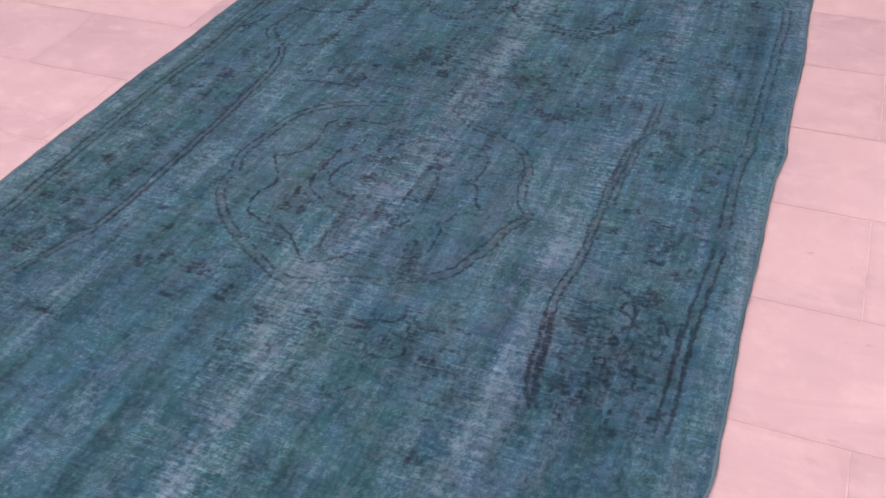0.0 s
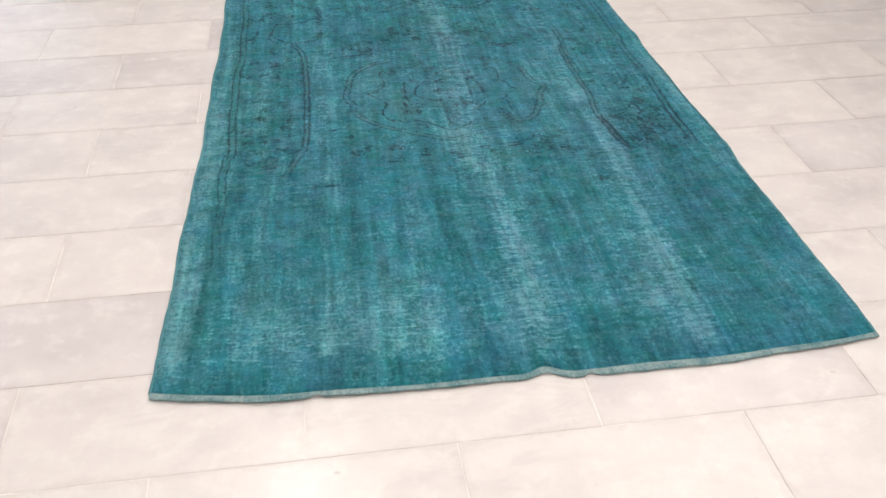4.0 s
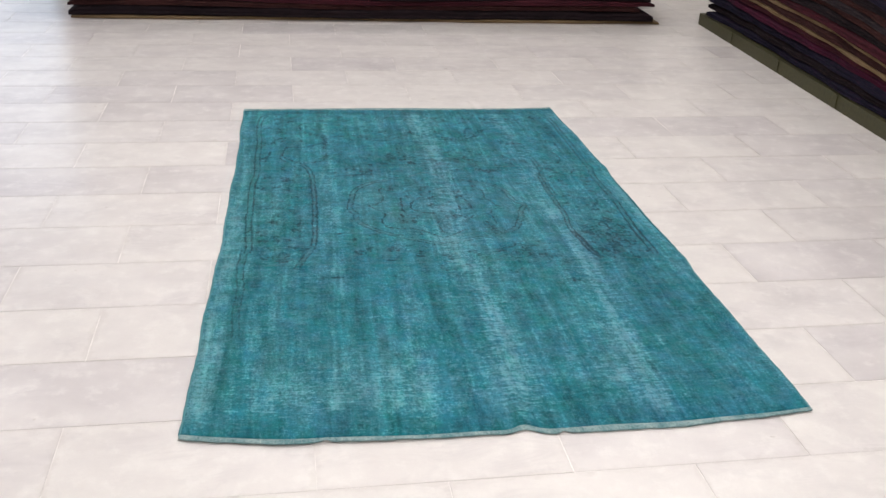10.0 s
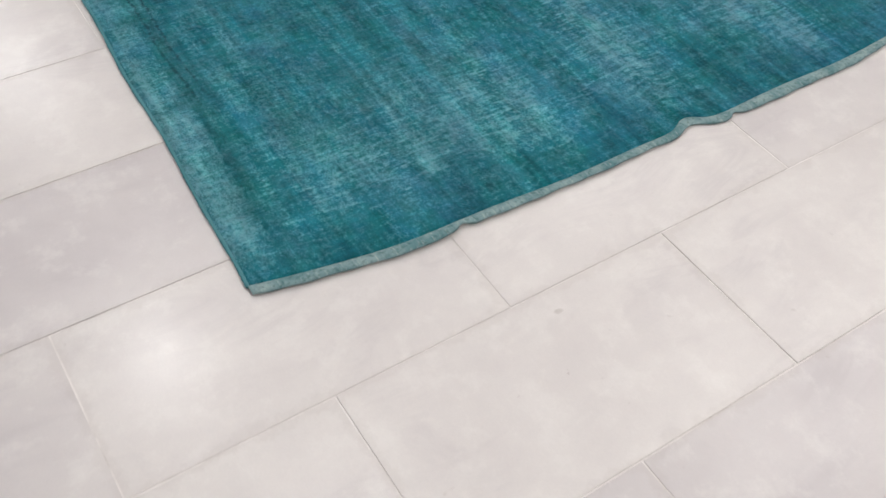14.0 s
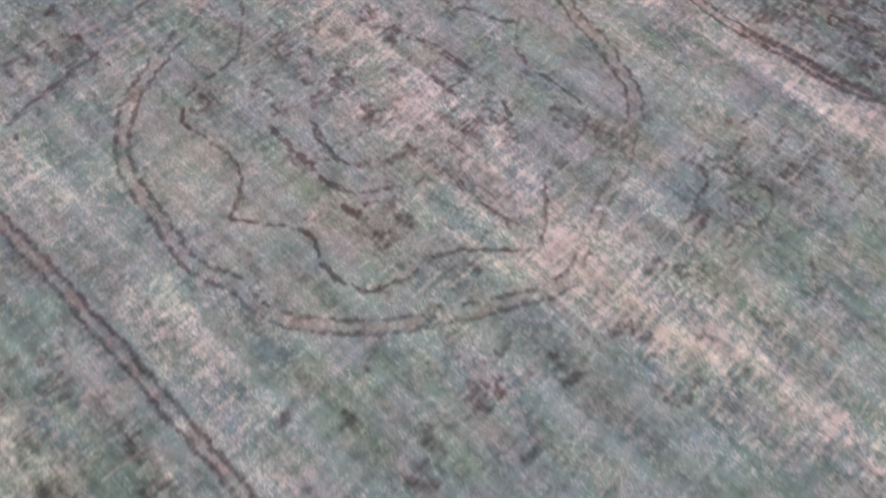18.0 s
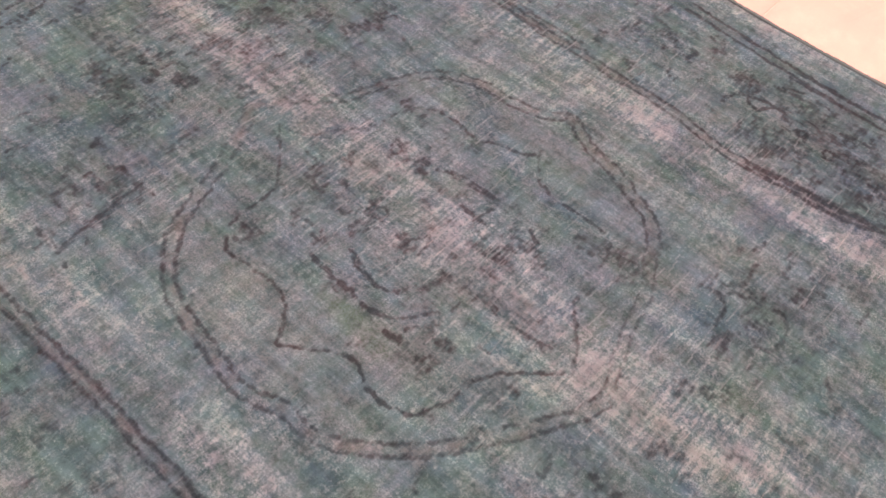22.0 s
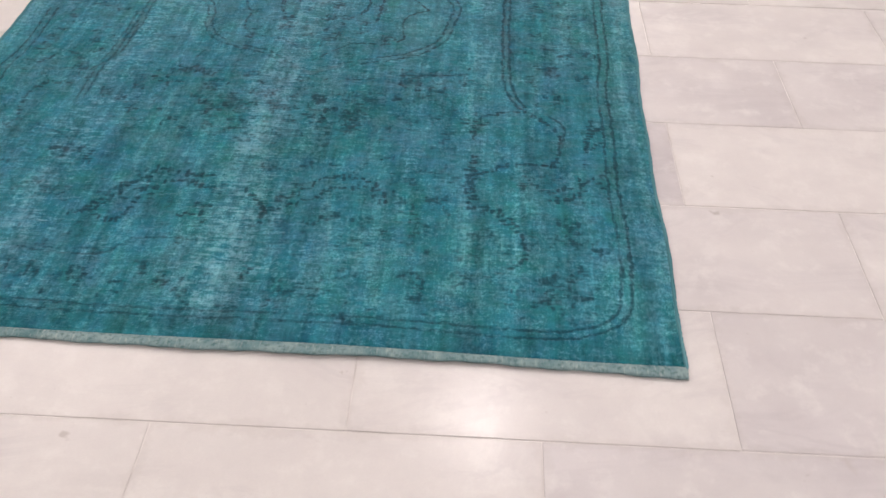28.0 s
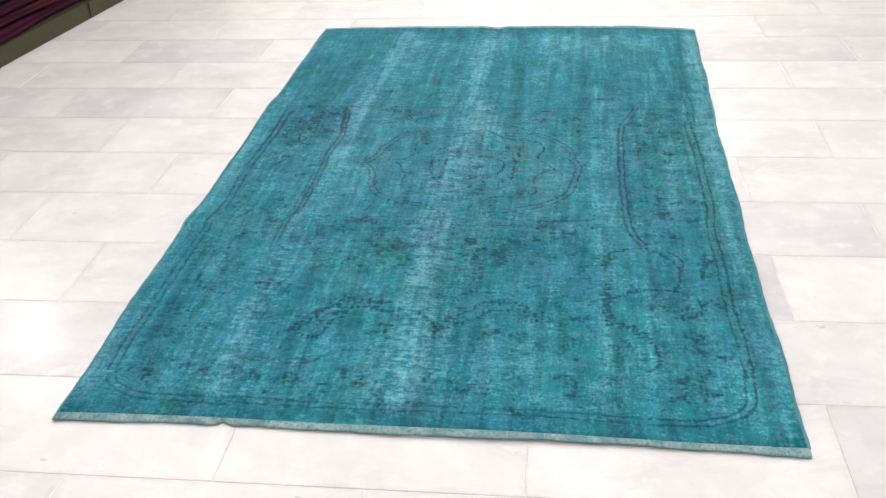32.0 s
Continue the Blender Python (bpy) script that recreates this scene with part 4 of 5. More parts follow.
    d.scatter(127, 0.14, 1.50, 2.46, 2.59, 0.011, 0.9)
    d.scatter(38, 0.12, 0.34, 2.06, 2.50, 0.014, 0.7)
    d.scatter(61, 1.34, 1.54, 2.00, 2.50, 0.014, 0.7)
    d.scatter(110, 0.13, 1.52, 0.08, 0.85, 0.011, 0.42)
    for _ in range(26):
        d.bloom(rng.uniform(1.33, 1.51), rng.uniform(0.92, 1.82), 0.016, rng.uniform(0.6, 1.0))
        d.bloom(rng.uniform(0.13, 0.30), rng.uniform(0.98, 1.84), 0.015, rng.uniform(0.4, 0.85))
        d.bloom(0.84 + rng.normal(0, 0.18), 1.89 + rng.normal(0, 0.055), 0.017, rng.uniform(0.5, 1.0))
        d.bloom(rng.uniform(0.62, 1.02), rng.uniform(1.14, 1.62), 0.013, rng.uniform(0.4, 0.85))
    s, r = np.meshgrid(d.s, d.r)
    shape = s.shape
    broken = value_noise(rng, shape, (300, 180))
    worn_off = value_noise(rng, shape, (26, 30))
    # the knots step and fray along every line
    dj = np.rint((value_noise(rng, shape, (300, 180)) - 0.5) * 2.4).astype(int)
    di = np.rint((value_noise(rng, shape, (300, 180)) - 0.5) * 2.4).astype(int)
    jj, ii = np.indices(shape)
    jj, ii = np.clip(jj + dj, 0, ny - 1), np.clip(ii + di, 0, nx - 1)
    centre = np.exp(-(((s - 0.82) / 0.42) ** 2 + ((r - 1.40) / 0.46) ** 2) ** 2)
    lines = np.maximum((0.60 - 0.30 * centre) * d.line, d.line[jj, ii]) * np.clip(0.55 - 0.42 * centre + (0.95 + 0.68 * centre) * broken, 0, 1) * np.clip(0.72 + 0.6 * worn_off, 0, 1)
    knots = d.ink[jj, ii] * np.clip(0.70 + 0.8 * broken, 0, 1) * np.clip(0.80 + 0.5 * worn_off, 0, 1)
    fade = np.clip(0.30 + 0.70 * np.clip((r - 0.45) / 0.6, 0, 1) + 0.28 * (s < 0.16), 0, 1)
    corner = np.exp(-((s - 1.42) / 0.16) ** 4 - ((r - 1.06) / 0.20) ** 4)
    ink = np.maximum((0.80 + 0.25 * np.maximum(centre, corner)) * lines * fade, knots)
    ink *= 1 - 0.5 * np.exp(-((s - 0.82) / 0.20) ** 2 - ((r - 1.75) / 0.06) ** 2)
    red = fade * d.red[jj, ii] * np.clip(-0.35 + 1.6 * value_noise(rng, shape, (150, 90)), 0, 1)
    # wear: bleached streaks along the warp, a paler selvedge, a dark band at either end
    sway = 0.020 * (value_noise(rng, shape, (40, 3)) - 0.5)
    along = d.r[:, None]
    worn = 0.02 + 0.40 * (value_noise(rng, shape, (12, 24)) - 0.5) + 0.36 * (value_noise(rng, shape, (36, 80)) - 0.5)
    middle = np.interp(along, (0, 0.3, 0.6, 1.0, 1.4, 1.9, 2.2, 2.6), (0.855, 0.860, 0.870, 0.830, 0.845, 0.865, 0.870, 0.850))
    side = np.interp(along, (0, 0.4, 0.7, 1.2, 1.8, 2.6), (1.240, 1.245, 1.270, 1.272, 1.280, 1.290))
    for mid, wide, deep in ((middle, 0.036, np.interp(along, (0, 0.5, 0.75, 1.02, 1.15, 1.6, 2.0, 2.3, 2.6), (0.60, 0.66, 0.54, 0.78, 0.24, 0.26, 0.38, 0.66, 0.5))),
                            (middle + 0.05, 0.10, 0.16 + 0 * along),
                            (side, 0.034, np.interp(along, (0, 0.5, 0.9, 1.5, 2.6), (1.0, 0.92, 0.55, 0.42, 0.34))),
                            (side - 0.07, 0.05, np.interp(along, (0, 0.6, 1.0, 2.6), (0.35, 0.25, 0.10, 0.05))),
                            (0.395 + 0 * along, 0.030, np.interp(along, (0, 0.8, 1.1, 1.9, 2.6), (0.05, 0.10, 0.28, 0.22, 0.12))),
                            (0.62 + 0 * along, 0.05, 0.07 + 0 * along)):
        gaps = (0.35 + 1.0 * value_noise(rng, shape, (48, 6))) * (0.20 + 2.2 * value_noise(rng, shape, (430, 60)) ** 1.6)
        worn += deep * np.exp(-((s - mid - sway) / wide) ** 2) * gaps
    edge = np.exp(-(s / 0.064) ** 6) * np.interp(along, (0, 0.3, 1.2, 1.9, 2.66), (1.1, 1.0, 0.8, 0.45, 0.35)) + 0.5 * np.exp(-((RUG_W - s) / 0.036) ** 4)
    worn += 0.88 * edge * (0.6 + 0.8 * value_noise(rng, shape, (90, 40)))
    comb = value_noise(rng, shape, (5, 120))
    low = 0.075 + 0.05 * comb
    worn += 0.46 * np.exp(-(np.clip(r - low - 0.08, 0, 9) / 0.15) ** 2) * (r > low) * np.exp(-((s - 0.46) / 0.28) ** 4) * (0.35 + 1.1 * value_noise(rng, shape, (40, 70)))
    worn += 0.08 * np.exp(-((r - 2.45) / 0.14) ** 2) + 0.08 * np.exp(-((r - 1.40) / 0.30) ** 2)
    worn += 0.46 * (value_noise(rng, shape, (6, 64)) - 0.5) + 0.44 * (value_noise(rng, shape, (9, 150)) - 0.5)
    for s0, r0, a, b, k in ((0.92, 0.32, 0.09, 0.25, 0.15), (1.15, 0.20, 0.16, 0.10, 0.30), (1.36, 0.95, 0.03, 0.35, 0.10)):
        worn += k * np.exp(-((s - s0) / a) ** 2 - ((r - r0) / b) ** 2) * (0.3 + 1.3 * value_noise(rng, shape, (300, 60)))
    ends = np.clip(1.25 - r / (0.055 + 0.045 * comb), 0, 1) + np.clip(1.4 - (RUG_L - r) / 0.062, 0, 1)
    worn = worn * (1 - 0.95 * np.clip(ends, 0, 1))
    # threads across where the pile is gone
    for _ in range(3000):
        kind = rng.random()
        a, b = rng.uniform(0.05, 1.5), rng.uniform(0.1, 2.58)
        if kind < 0.48:
            a = rng.normal(np.interp(b, (0, 0.6, 1.0, 1.9, 2.6), (0.855, 0.87, 0.83, 0.865, 0.85)), 0.040)
        elif kind < 0.62:
            a = rng.normal(1.265, 0.035)
        elif kind < 0.74:
            a, b = rng.normal(0.45, 0.18), rng.normal(0.19, 0.07)
        if kind < 0.48 and abs(b - 1.40) < 0.30 and rng.random() < 0.45:
            continue
        long = rng.uniform(0.006, 0.050)
        slope = rng.normal(0, 0.05)
        for k in range(4):
            win = d.window((a + long * (k / 4 - 0.5), b + slope * long * k / 4), (a + long * ((k + 1) / 4 - 0.5), b + slope * long * k / 4 + rng.uniform(0.0026, 0.0056)))
            worn[win] += rng.uniform(0.15, 0.60) * (1.0 if kind < 0.74 else 0.6)
    # loose white threads of weft lying bare
    bare = np.zeros(shape)
    middles = ((0.843, 1.097), (0.955, 1.076), (1.224, 1.545), (1.289, 1.395), (1.296, 1.141), (1.135, 0.974), (0.625, 1.205), (0.755, 1.479), (0.737, 1.765), (0.549, 1.746), (0.830, 1.281), (0.953, 1.009), (1.000, 1.459))
    for _ in range(620):
        kind = rng.random()
        b = rng.uniform(0.1, 2.58)
        if kind < 0.45:
            mid = middles[rng.integers(len(middles))]
            a, b = rng.normal(mid[0], 0.05), rng.normal(mid[1], 0.05)
        elif kind < 0.75:
            a = rng.normal(np.interp(b, (0, 0.6, 1.0, 1.9, 2.6), (0.855, 0.87, 0.83, 0.865, 0.85)), 0.06)
        elif kind < 0.85:
            a = rng.normal(1.27, 0.04)
        else:
            a = rng.uniform(0.08, 1.52)
        long, slope, force = rng.uniform(0.008, 0.060), rng.normal(0, 0.12), rng.uniform(0.10, 0.50)
        bits = max(2, int(long / 0.012))
        for k in range(bits):
            at = b + slope * long * k / bits
            win = d.window((a + long * k / bits, at), (a + long * (k + 1) / bits, at + 0.0021))
            bare[win] = np.maximum(bare[win], force * rng.uniform(0.5, 1))
    # how deep the dye took: streaks along the warp, bars along the weft, blotches
    dark_side = np.exp(-((s - 1.43) / 0.10) ** 2) * (0.45 * np.exp(-((r - 1.06) / 0.19) ** 2) + 0.28 * np.exp(-((r - 0.65) / 0.35) ** 2))
    take = -0.10 + 0.62 * (value_noise(rng, shape, (5, 60)) - 0.5) + 0.78 * (value_noise(rng, shape, (13, 150)) - 0.5) + 0.55 * (value_noise(rng, shape, (52, 36)) - 0.5)
    take += 0.42 * (value_noise(rng, shape, (200, 26)) - 0.5) + 0.50 * (value_noise(rng, shape, (480, 56)) - 0.5) + 0.45 * (value_noise(rng, shape, (190, 230)) - 0.5)
    take += 0.20 * np.exp(-((s - 0.25) / 0.40) ** 4 - ((r - 2.25) / 0.36) ** 4)
    take -= 0.28 * np.exp(-((s - 0.68) / 0.10) ** 2 - ((r - 1.24) / 0.11) ** 2)
    take += 0.20 * np.exp(-((r - 2.42) / 0.24) ** 4)
    take -= dark_side + 0.22 * np.clip(ends, 0, 1)
    take -= 0.12 * np.exp(-((s - 0.066) / 0.014) ** 2) * (0.5 + value_noise(rng, shape, (60, 6)))
    for r0, a in ((1.90, 0.10), (0.95, 0.07), (2.28, 0.07)):
        take -= 0.16 * np.exp(-((r - r0) / a) ** 2 - ((s - 0.82) / 0.42) ** 4)
    shade = 0.5 * value_noise(rng, shape, (9, 9)) + 0.3 * value_noise(rng, shape, (20, 50)) + 0.2 * value_noise(rng, shape, (70, 60))
    shade = np.clip(0.5 + 1.6 * (shade - 0.5) + 0.22 * (s / RUG_W - 0.5), 0, 1)
    # patches of other shades: pinkish where the old ground shows, slate blue and green elsewhere
    def spot(s0, r0, a, b):
        return np.exp(-(((s - s0) / a) ** 2 + ((r - r0) / b) ** 2) ** 0.9)

    fine = [0.5 * value_noise(rng, shape, (150, 90)) + 0.5 * value_noise(rng, shape, (330, 120)) for _ in range(3)]
    mid = [value_noise(rng, shape, (54, 34)) for _ in range(3)]
    field = np.exp(-((r - 1.39) / 0.62) ** 4)
    star = spot(0.805, 1.075, 0.050, 0.040)
    inside = spot(0.82, 1.39, 0.24, 0.28)
    pink = np.clip(1.9 * (0.6 * fine[0] + 0.4 * mid[0]) - 0.95 + 0.20 * field + 0.16 * inside, 0, 1) + 0.55 * star
    pink += 0.25 * spot(0.83, 1.42, 0.10, 0.09) + 0.40 * spot(0.585, 1.50, 0.025, 0.05)
    pink += 0.35 * np.clip(worn - 0.4, 0, 1)
    blue = np.clip(1.8 * (0.4 * fine[1] + 0.6 * mid[1]) - 0.80, 0, 1)
    for s0, r0, a, b in ((0.535, 1.315, 0.040, 0.075), (1.085, 1.42, 0.035, 0.085), (1.07, 1.24, 0.040, 0.080), (0.56, 1.58, 0.030, 0.05), (0.63, 1.67, 0.05, 0.03), (1.03, 1.60, 0.05, 0.04), (0.62, 1.30, 0.03, 0.05)):
        blue += 0.85 * spot(s0, r0, a, b)
    green = np.clip(1.8 * (0.5 * fine[2] + 0.5 * mid[2]) - 0.85, 0, 1)
    for s0, r0, a, b in ((0.645, 1.40, 0.022, 0.070), (0.635, 1.33, 0.024, 0.05), (0.875, 1.135, 0.035, 0.022)):
        green += 1.0 * spot(s0, r0, a, b)
    green += 0.55 * np.exp(-((s - 0.082) / 0.020) ** 2) * (0.4 + value_noise(rng, shape, (70, 10)))
    halo = ink.copy()
    for _ in range(3):
        halo = (halo + np.roll(halo, 1, 0) + np.roll(halo, -1, 0) + np.roll(halo, 1, 1) + np.roll(halo, -1, 1)) / 5
    pink = pink * (1 - 0.9 * np.clip(ends, 0, 1))
    worn += 0.25 * star
    return [np.clip(k, 0, 1) for k in (ink, worn, 0.75 * red + 0.08 * halo * field, 0.85 * pink, 0.8 * blue, 0.85 * green, 0.5 + 0.5 * take, shade, bare)]


def rug_place(s, r):
    """The rug lies a little askew and its long sides are not quite straight."""
    u, v = s / RUG_W, r / RUG_L
    p = [(1 - u) * (1 - v) * RUG_A[k] + u * (1 - v) * RUG_B[k] + u * v * RUG_C[k] + (1 - u) * v * RUG_D[k] for k in (0, 1)]
    bulge = np.sin(np.pi * v)
    left = 0.014 * bulge + 0.0025 * np.sin(19 * v) + 0.002 * np.sin(47 * v + 1)
    right = 0.013 * bulge + 0.003 * np.sin(17 * v + 0.5) + 0.002 * np.sin(39 * v) + 0.006 * np.exp(-((v - 0.335) / 0.02) ** 2) + 0.007 * np.exp(-((v - 0.675) / 0.02) ** 2) - 0.007 * np.exp(-((v - 0.49) / 0.06) ** 2)
    x = p[0] + (1 - u) * left + u * right
    front = -0.047 * (1 - np.exp(-u / 0.10)) * (1 - np.exp(-(1 - u) / 0.16)) + 0.002 * np.sin(31 * u) + 0.022 * np.exp(-((u - 0.522) / 0.020) ** 2)
    back = -0.006 * np.sin(np.pi * u) + 0.002 * np.sin(13 * u)
    y = p[1] + (1 - v) ** 8 * front + v**4 * back
    return x, y


def rug_height(s, r):
    z = 0.0065 + 0.0012 * np.sin(5.1 * s + 2.3 * r) + 0.0010 * np.sin(3.3 * r - 4 * s + 1) + 0.0006 * np.sin(23 * r + 3 * s)
    for fold in (0.91, 1.82):
        z = z + 0.0022 * np.exp(-((r - fold) / 0.010) ** 2)
    near = np.minimum(np.minimum(s, RUG_W - s), np.minimum(r, RUG_L - r))
    return z * np.clip(0.55 + near / 0.012, 0, 1)


def lattice(nx, ny):
    j, i = np.meshgrid(np.arange(ny - 1), np.arange(nx - 1), indexing="ij")
    a = (j * nx + i).ravel()
    return np.stack([a, a + 1, a + nx + 1, a + nx], 1)


def grid_mesh(name, verts, faces, material):
    data = bpy.data.meshes.new(name)
    data.vertices.add(len(verts))
    data.vertices.foreach_set("co", verts.astype(np.float32).ravel())
    data.loops.add(faces.size)
    data.loops.foreach_set("vertex_index", faces.astype(np.int32).ravel())
    data.polygons.add(len(faces))
    data.polygons.foreach_set("loop_start", np.arange(0, faces.size, 4, dtype=np.int32))
    data.polygons.foreach_set("use_smooth", np.ones(len(faces), dtype=bool))
    data.materials.append(material)
    data.update(calc_edges=True)
    return data


def build_rug():
    rug = tagged(new("rug"), "worn over-dyed turquoise vintage rug with faded medallion on marble floor", "rug")
    nx, ny = 816, 1331
    ink, worn, red, pink, blue, green, take, shade, bare = rug_design(nx, ny)
    s, r = np.meshgrid(np.linspace(0, RUG_W, nx), np.linspace(0, RUG_L, ny))
    x, y = rug_place(s, r)
    z = rug_height(s, r) - 0.0008 * worn - 0.0004 * ink
    data = grid_mesh("wool_surface", np.stack([x, y, z], -1).reshape(-1, 3), lattice(nx, ny), PILE)
    for name, three in (("dye", (ink, worn, red)), ("tint", (pink, blue, green)), ("bath", (take, shade, bare))):
        layer = data.attributes.new(name, "FLOAT_COLOR", "POINT")
        layer.data.foreach_set("color", np.stack([*three, np.ones_like(ink)], -1).astype(np.float32).ravel())
    pile = new("wool_surface", data)
    pile.parent = rug
    pile["label"] = "turquoise dyed wool pile with dark worn drawing"
    # flat woven ends, pale and slightly lifted, and the bound sides
    for name, r0, way in (("end_band", 0.0, -1), ("end_band", RUG_L, 1)):
        n, m = 260, 6
        e = np.linspace(0, RUG_W, n)
        gx, gy = rug_place(e, np.full(n, r0))
        ragged = (0.021 if way < 0 else 0.025) + 0.003 * np.sin(7 * e + r0) + 0.0012 * np.sin(31 * e) + 0.0008 * np.sin(90 * e)
        for cut in (0.352, 0.945) if way < 0 else (1.24,):
            ragged -= 0.010 * np.exp(-((e - cut) / 0.012) ** 2)
        rows = []
        for k in range(m):
            t = k / (m - 1)
            lift = 0.0035 + 0.004 * t * (0.5 + 0.5 * np.sin(4.3 * e + r0 * 2)) + 0.003 * math.sin(math.pi * t)
            rows.append(np.stack([gx, gy + way * ragged * t - way * 0.004, lift + 0.0015], 1))
        under = [np.stack([q[:, 0], q[:, 1] - way * 0.001, np.maximum(q[:, 2] - 0.0032, 0.0006)], 1) for q in rows[::-1]]
        data = grid_mesh(name, np.concatenate(rows + under), lattice(n, 2 * m), COTTON)
        band = new(name, data)
        band.parent = rug
        band["label"] = "pale blue flat-woven cotton end band"
    for name, s0 in (("side_binding", 0.0), ("side_binding", RUG_W)):
        n, m = 420, 8
        e = np.linspace(0, RUG_L, n)
        gx, gy = rug_place(np.full(n, s0), e)
        rows = []
        for k in range(m):
            a = math.tau * k / (m - 1)
            rad = 0.0034 + 0.0006 * np.sin(e * 420) + 0.0005 * np.sin(e * 77)
            rows.append(np.stack([gx + rad * math.cos(a), gy, 0.0045 + rad * 0.9 * math.sin(a)], 1))
        cord = new(name, grid_mesh(name, np.concatenate(rows), lattice(n, m), BINDING))
        cord.parent = rug
        cord["label"] = "dark teal overcast wool edge"
    return rug


build_rug()


# ---------------------------------------------------------------- piles of rugs round the floor
def folded_rug(length, depth, thick, rise, material, rng, overhang=0.0):
    """One rug folded flat, its front edge a soft nose with the fold showing as a groove; rise(e) is the bed it lies on."""
    n = max(24, int(length / 0.06))
    e = np.linspace(0, length, n)
    ends = np.clip(np.minimum(e, length - e) / 0.02, 0, 1) ** 0.5
    bed = rise(e)
    ripple = 0.10 * thick * np.sin(e * rng.uniform(3, 7) + rng.uniform(0, 6))
    out = overhang + 0.012 * np.sin(e * rng.uniform(1.5, 4) + rng.uniform(0, 6)) + 0.006 * np.sin(e * rng.uniform(9, 17))
    profile = [(depth, 0.0), (0.02, 0.0), (0.004, 0.10), (0.0, 0.24), (0.003, 0.40), (0.009, 0.49), (0.009, 0.52), (0.004, 0.60), (0.001, 0.76),
               (0.005, 0.90), (0.02, 1.0), (depth, 1.0)]
    rows = [np.stack([e, d - out * (d < 0.5), bed + h * (thick * (0.6 + 0.4 * ends)) + ripple * h], 1) for d, h in profile]
    data = grid_mesh("folded_rug", np.concatenate(rows), lattice(n, len(profile))[:, ::-1], material)
    caps = bmesh.new()
    caps.from_mesh(data)
    caps.verts.ensure_lookup_table()
    for i in (0, n - 1):
        caps.faces.new([caps.verts[k * n + i] for k in range(len(profile))])
    bmesh.ops.recalc_face_normals(caps, faces=caps.faces[:])
    caps.to_mesh(data)
    caps.free()
    return new("folded_rug", data)


NAMES = ["dark brown", "burgundy striped", "navy", "plum", "black", "tan striped", "rust red", "charcoal"]


def rug_pile(m, length, depth, layers, base, order, seed, sag, group, place, fat=1.0):
    """Rugs lying on one another. sag(e, h) lifts or lowers a layer at height h above the base."""
    rng = np.random.default_rng(seed)
    z = base
    for k in range(layers):
        kind = order[k % len(order)]
        thick = fat * rng.uniform(0.026, 0.044) if kind != 5 else rng.uniform(0.016, 0.022)
        start, run = rng.uniform(0, 0.06), rng.uniform(0.02, 0.14) + (0.22 * rng.random() if k else 0)
        level = z
        ob = folded_rug(length - start - run, depth, thick, lambda e: level + sag(e + start, level - base), CLOTHS[kind], rng, rng.uniform(-0.009, 0.009))
        ob.matrix_world = m @ pose(start, 0, 0)
        tagged(ob, NAMES[kind] + " flat-woven rug folded in a pile " + place, "folded rug", group)
        z += thick * 1.003


# the pile across the back of the floor, laid straight on the tiles
rug_pile(pose(-1.19, 5.005, 0, 0, 0, -1.16), 4.27, 0.9, 14, 0.002, (5, 4, 0, 1, 4, 1, 0, 1, 4, 7, 0, 1, 2, 0), 5, lambda e, h: 0.010 * np.sin(2.1 * e) * min(1, h / 0.1),
         "pile of rugs at the back", "on the floor", 1.35)


def platform(m, length, depth, height, joints):
    """A deck on bearers behind a front of boards, each joint covered by a crosspiece."""
    thing = tagged(new("rug_platform"), "low olive-brown wooden platform under piled rugs", "platform")
    thing.matrix_world = m
    cuts = [0.0] + list(joints) + [length]
    for a, b in zip(cuts, cuts[1:]):
        part("front_board", box(a + 0.002, b - 0.002, 0, 0.022, 0.0, height, 0.002), PLINTH, thing)
    for a in joints:
        part("crosspiece", box(a - 0.019, a + 0.019, -0.006, -0.0005, 0.004, height - 0.004, 0.001), PLINTH, thing)
    part("deck", box(0, length, 0.023, depth, height - 0.02, height, 0.002), PLINTH, thing)
    for k in range(3):
        a = 0.1 + k * (length - 0.3) / 2
        part("bearer", box(a, a + 0.08, 0.03, depth - 0.03, 0.0, height - 0.021), PLINTH, thing)
    return thing


def side_sag(e, h):
    return (0.030 * np.sin(1.15 * e + 0.4) + 0.014 * np.sin(2.9 * e + 1.0)) * min(1.0, h / 0.25)


def far_sag(e, h):
    return (0.012 * np.sin(2.9 * e + 1.0) - 0.050 * np.tanh((e - 2.1) / 0.5)) * min(1.0, h / 0.25)


# two platforms along the side, their piles rising and dipping
FAR_SIDE = pose(3.322, 4.975, 0, 0, 0, -92.9)
NEAR_SIDE = pose(3.040, 1.420, 0, 0, 0, -97.0)
platform(FAR_SIDE, 3.45, 1.1, 0.082, (0.63, 1.375, 2.12, 2.865))
platform(NEAR_SIDE, 3.2, 1.1, 0.082, (0.745, 1.49, 2.235, 2.98))
rug_pile(FAR_SIDE @ pose(0.02, 0.03, 0), 3.50, 1.0, 17, 0.084, (2, 4, 2, 3, 1, 5, 0, 5, 1, 4, 0, 7, 0, 4, 2, 0, 2), 8, far_sag, "pile of rugs at the side", "on a low platform", 1.15)
rug_pile(NEAR_SIDE @ pose(0.02, 0.03, 0), 3.20, 1.0, 20, 0.084, (3, 1, 3, 4, 4, 7, 4, 1, 0, 5, 6, 0, 2, 3, 2, 0), 9, side_sag, "pile of rugs at the side", "on a low platform", 1.25)

# ---------------------------------------------------------------- floor tiles, last
TILE_L, TILE_W, JOINT = 0.61, 0.305, 0.0022


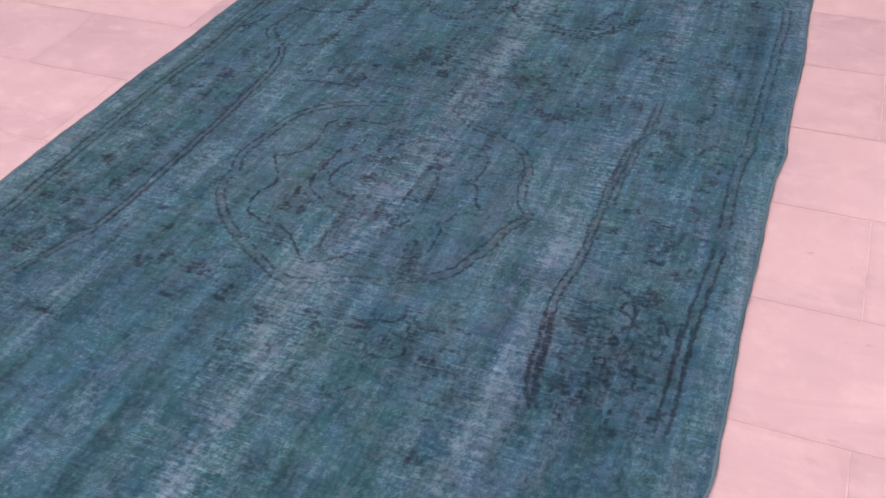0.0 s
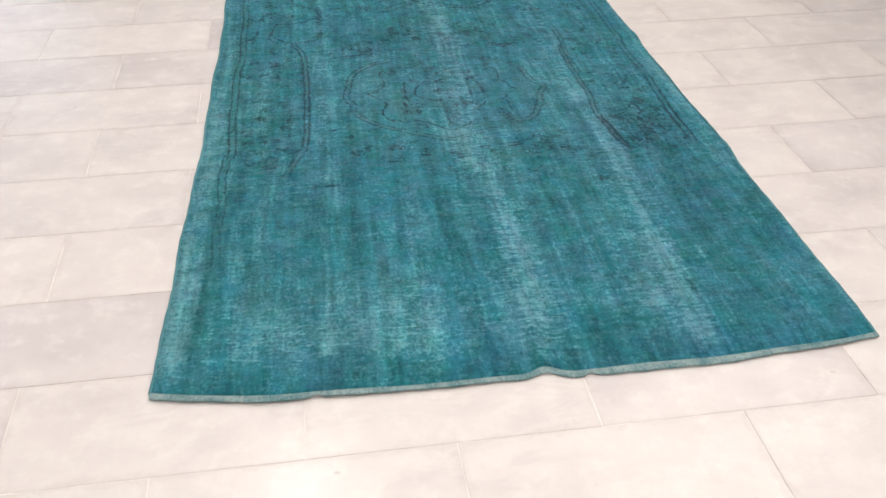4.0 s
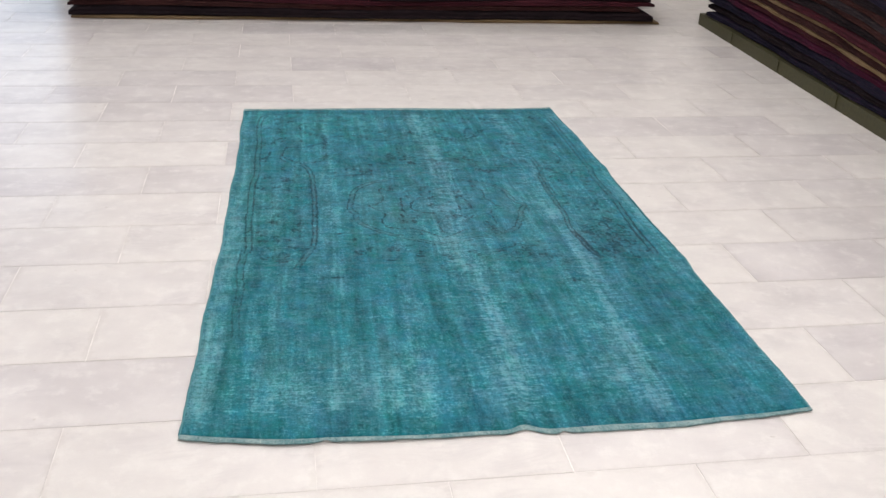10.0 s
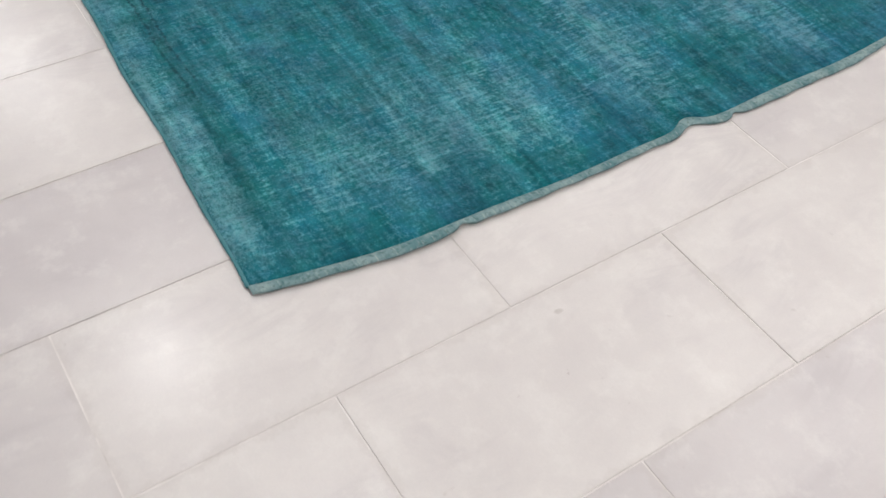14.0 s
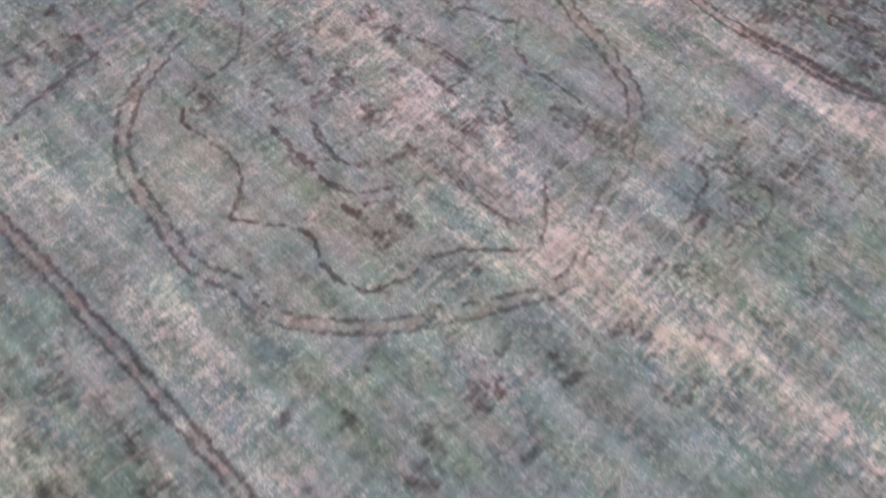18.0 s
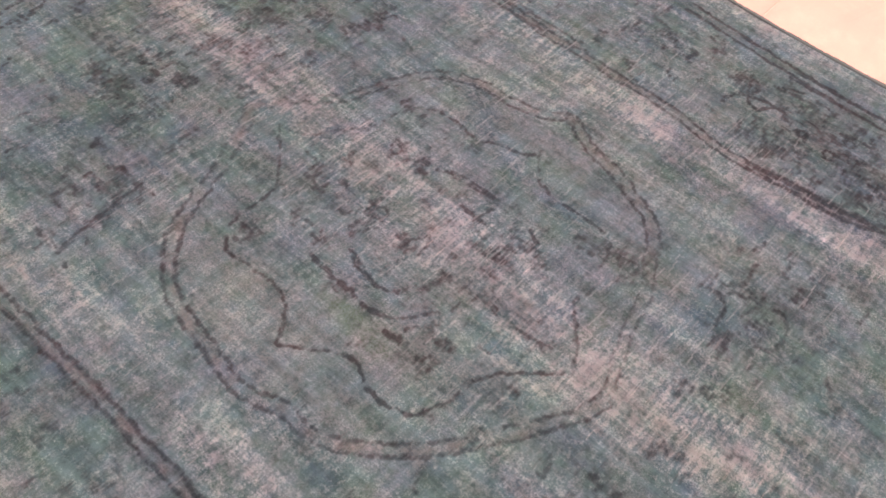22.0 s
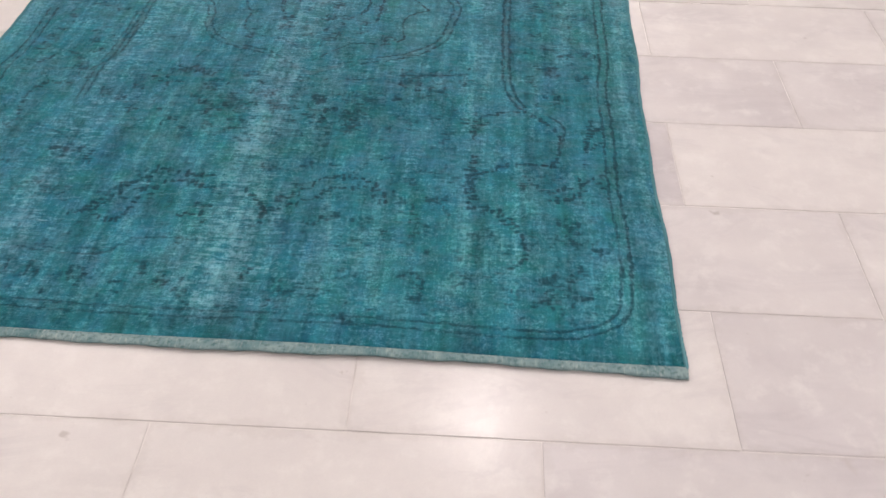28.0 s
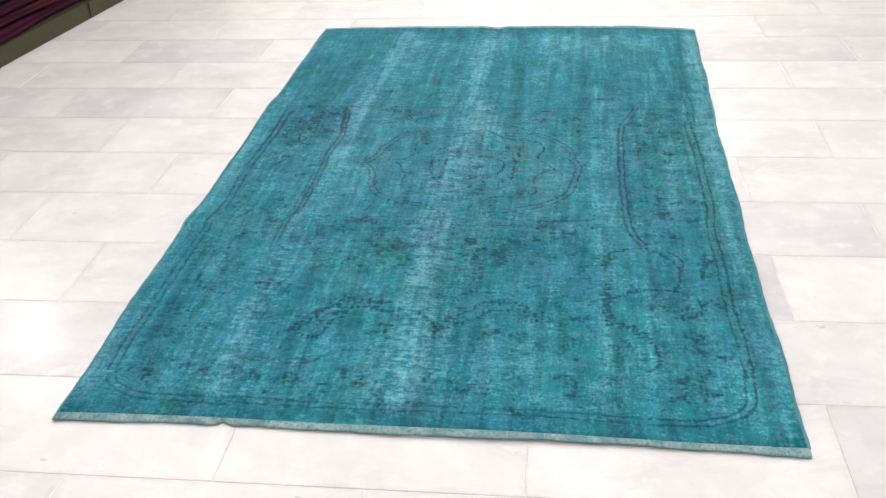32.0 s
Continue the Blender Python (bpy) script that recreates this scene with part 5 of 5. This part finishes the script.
def tile_bmesh():
    return box(-TILE_L / 2 + JOINT / 2, TILE_L / 2 - JOINT / 2, -TILE_W / 2 + JOINT / 2, TILE_W / 2 - JOINT / 2, -0.012, 0.0, 0.0007)


tile_data = []
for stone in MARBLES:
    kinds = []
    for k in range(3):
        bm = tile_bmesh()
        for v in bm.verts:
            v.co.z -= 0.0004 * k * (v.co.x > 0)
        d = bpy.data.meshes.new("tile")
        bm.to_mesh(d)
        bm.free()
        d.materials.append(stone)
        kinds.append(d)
    tile_data.append(kinds)

# where the white, pale and lilac-grey stones lie: column and course
WHITE = {(-2, 4), (-2, 5), (-2, 7), (-1, -1), (-1, 2), (-1, 5), (-1, 7), (0, -1), (0, 0), (0, 2), (0, 4), (0, 9), (1, -1), (1, 0), (1, 9),
         (1, 10), (2, 1), (2, 10), (2, 11), (3, 0), (3, 4), (3, 5), (3, 6), (3, 7), (1, 11)}
PALE = {(-1, 0), (-1, 3), (-1, 4), (-1, 8), (0, 8), (1, 14), (2, 0), (3, 2), (4, 5)}
GREY = {(-2, 3), (-1, 1), (-1, 6), (-1, 9), (0, -2), (0, 6), (0, 10), (1, -2), (1, 12), (3, 3), (3, 8), (4, 8)}

rng = random.Random(11)
rest = []
for k in range(-17, 23):
    y = (k + 0.5) * TILE_W
    shift = 0.0 if k % 2 == 0 else TILE_L / 2
    for c in range(-7, 9):
        x = c * TILE_L + shift
        if x - TILE_L / 2 < x0 or x + TILE_L / 2 > x1 or y - TILE_W / 2 < y0 or y + TILE_W / 2 > y1:
            continue
        if -2.2 < x < 3.4 and -1.9 < y < 5.4:
            stone = 0 if (c, k) in WHITE else 1 if (c, k) in PALE else 2 if (c, k) in GREY else rng.choice((0, 0, 0, 1, 1, 2))
            t = new("tile", rng.choice(tile_data[stone]))
            t.location = (x + rng.gauss(0, 0.0005), y + rng.gauss(0, 0.0004), rng.uniform(-0.0006, 0.0))
            t.rotation_euler = (rng.gauss(0, 0.0004), rng.gauss(0, 0.0003), rng.choice((0, math.pi)) + rng.gauss(0, 0.0009))
            t.parent = floor
        else:
            rest.append((x, y))
verts, faces = [], []
for x, y in rest:
    b = len(verts)
    for dx, dy in ((-1, -1), (1, -1), (1, 1), (-1, 1)):
        verts.append((x + dx * (TILE_L - JOINT) / 2, y + dy * (TILE_W - JOINT) / 2, 0.0))
        verts.append((x + dx * (TILE_L - JOINT) / 2, y + dy * (TILE_W - JOINT) / 2, -0.01))
    faces.append((b, b + 2, b + 4, b + 6))
    for i in range(4):
        p, q = b + 2 * i, b + 2 * ((i + 1) % 4)
        faces.append((p, p + 1, q + 1, q))
tagged(from_arrays("outer_tiles", verts, faces, OUTER_MARBLE, floor, smooth=False), "white marble floor tiles further out", kind="stuff")
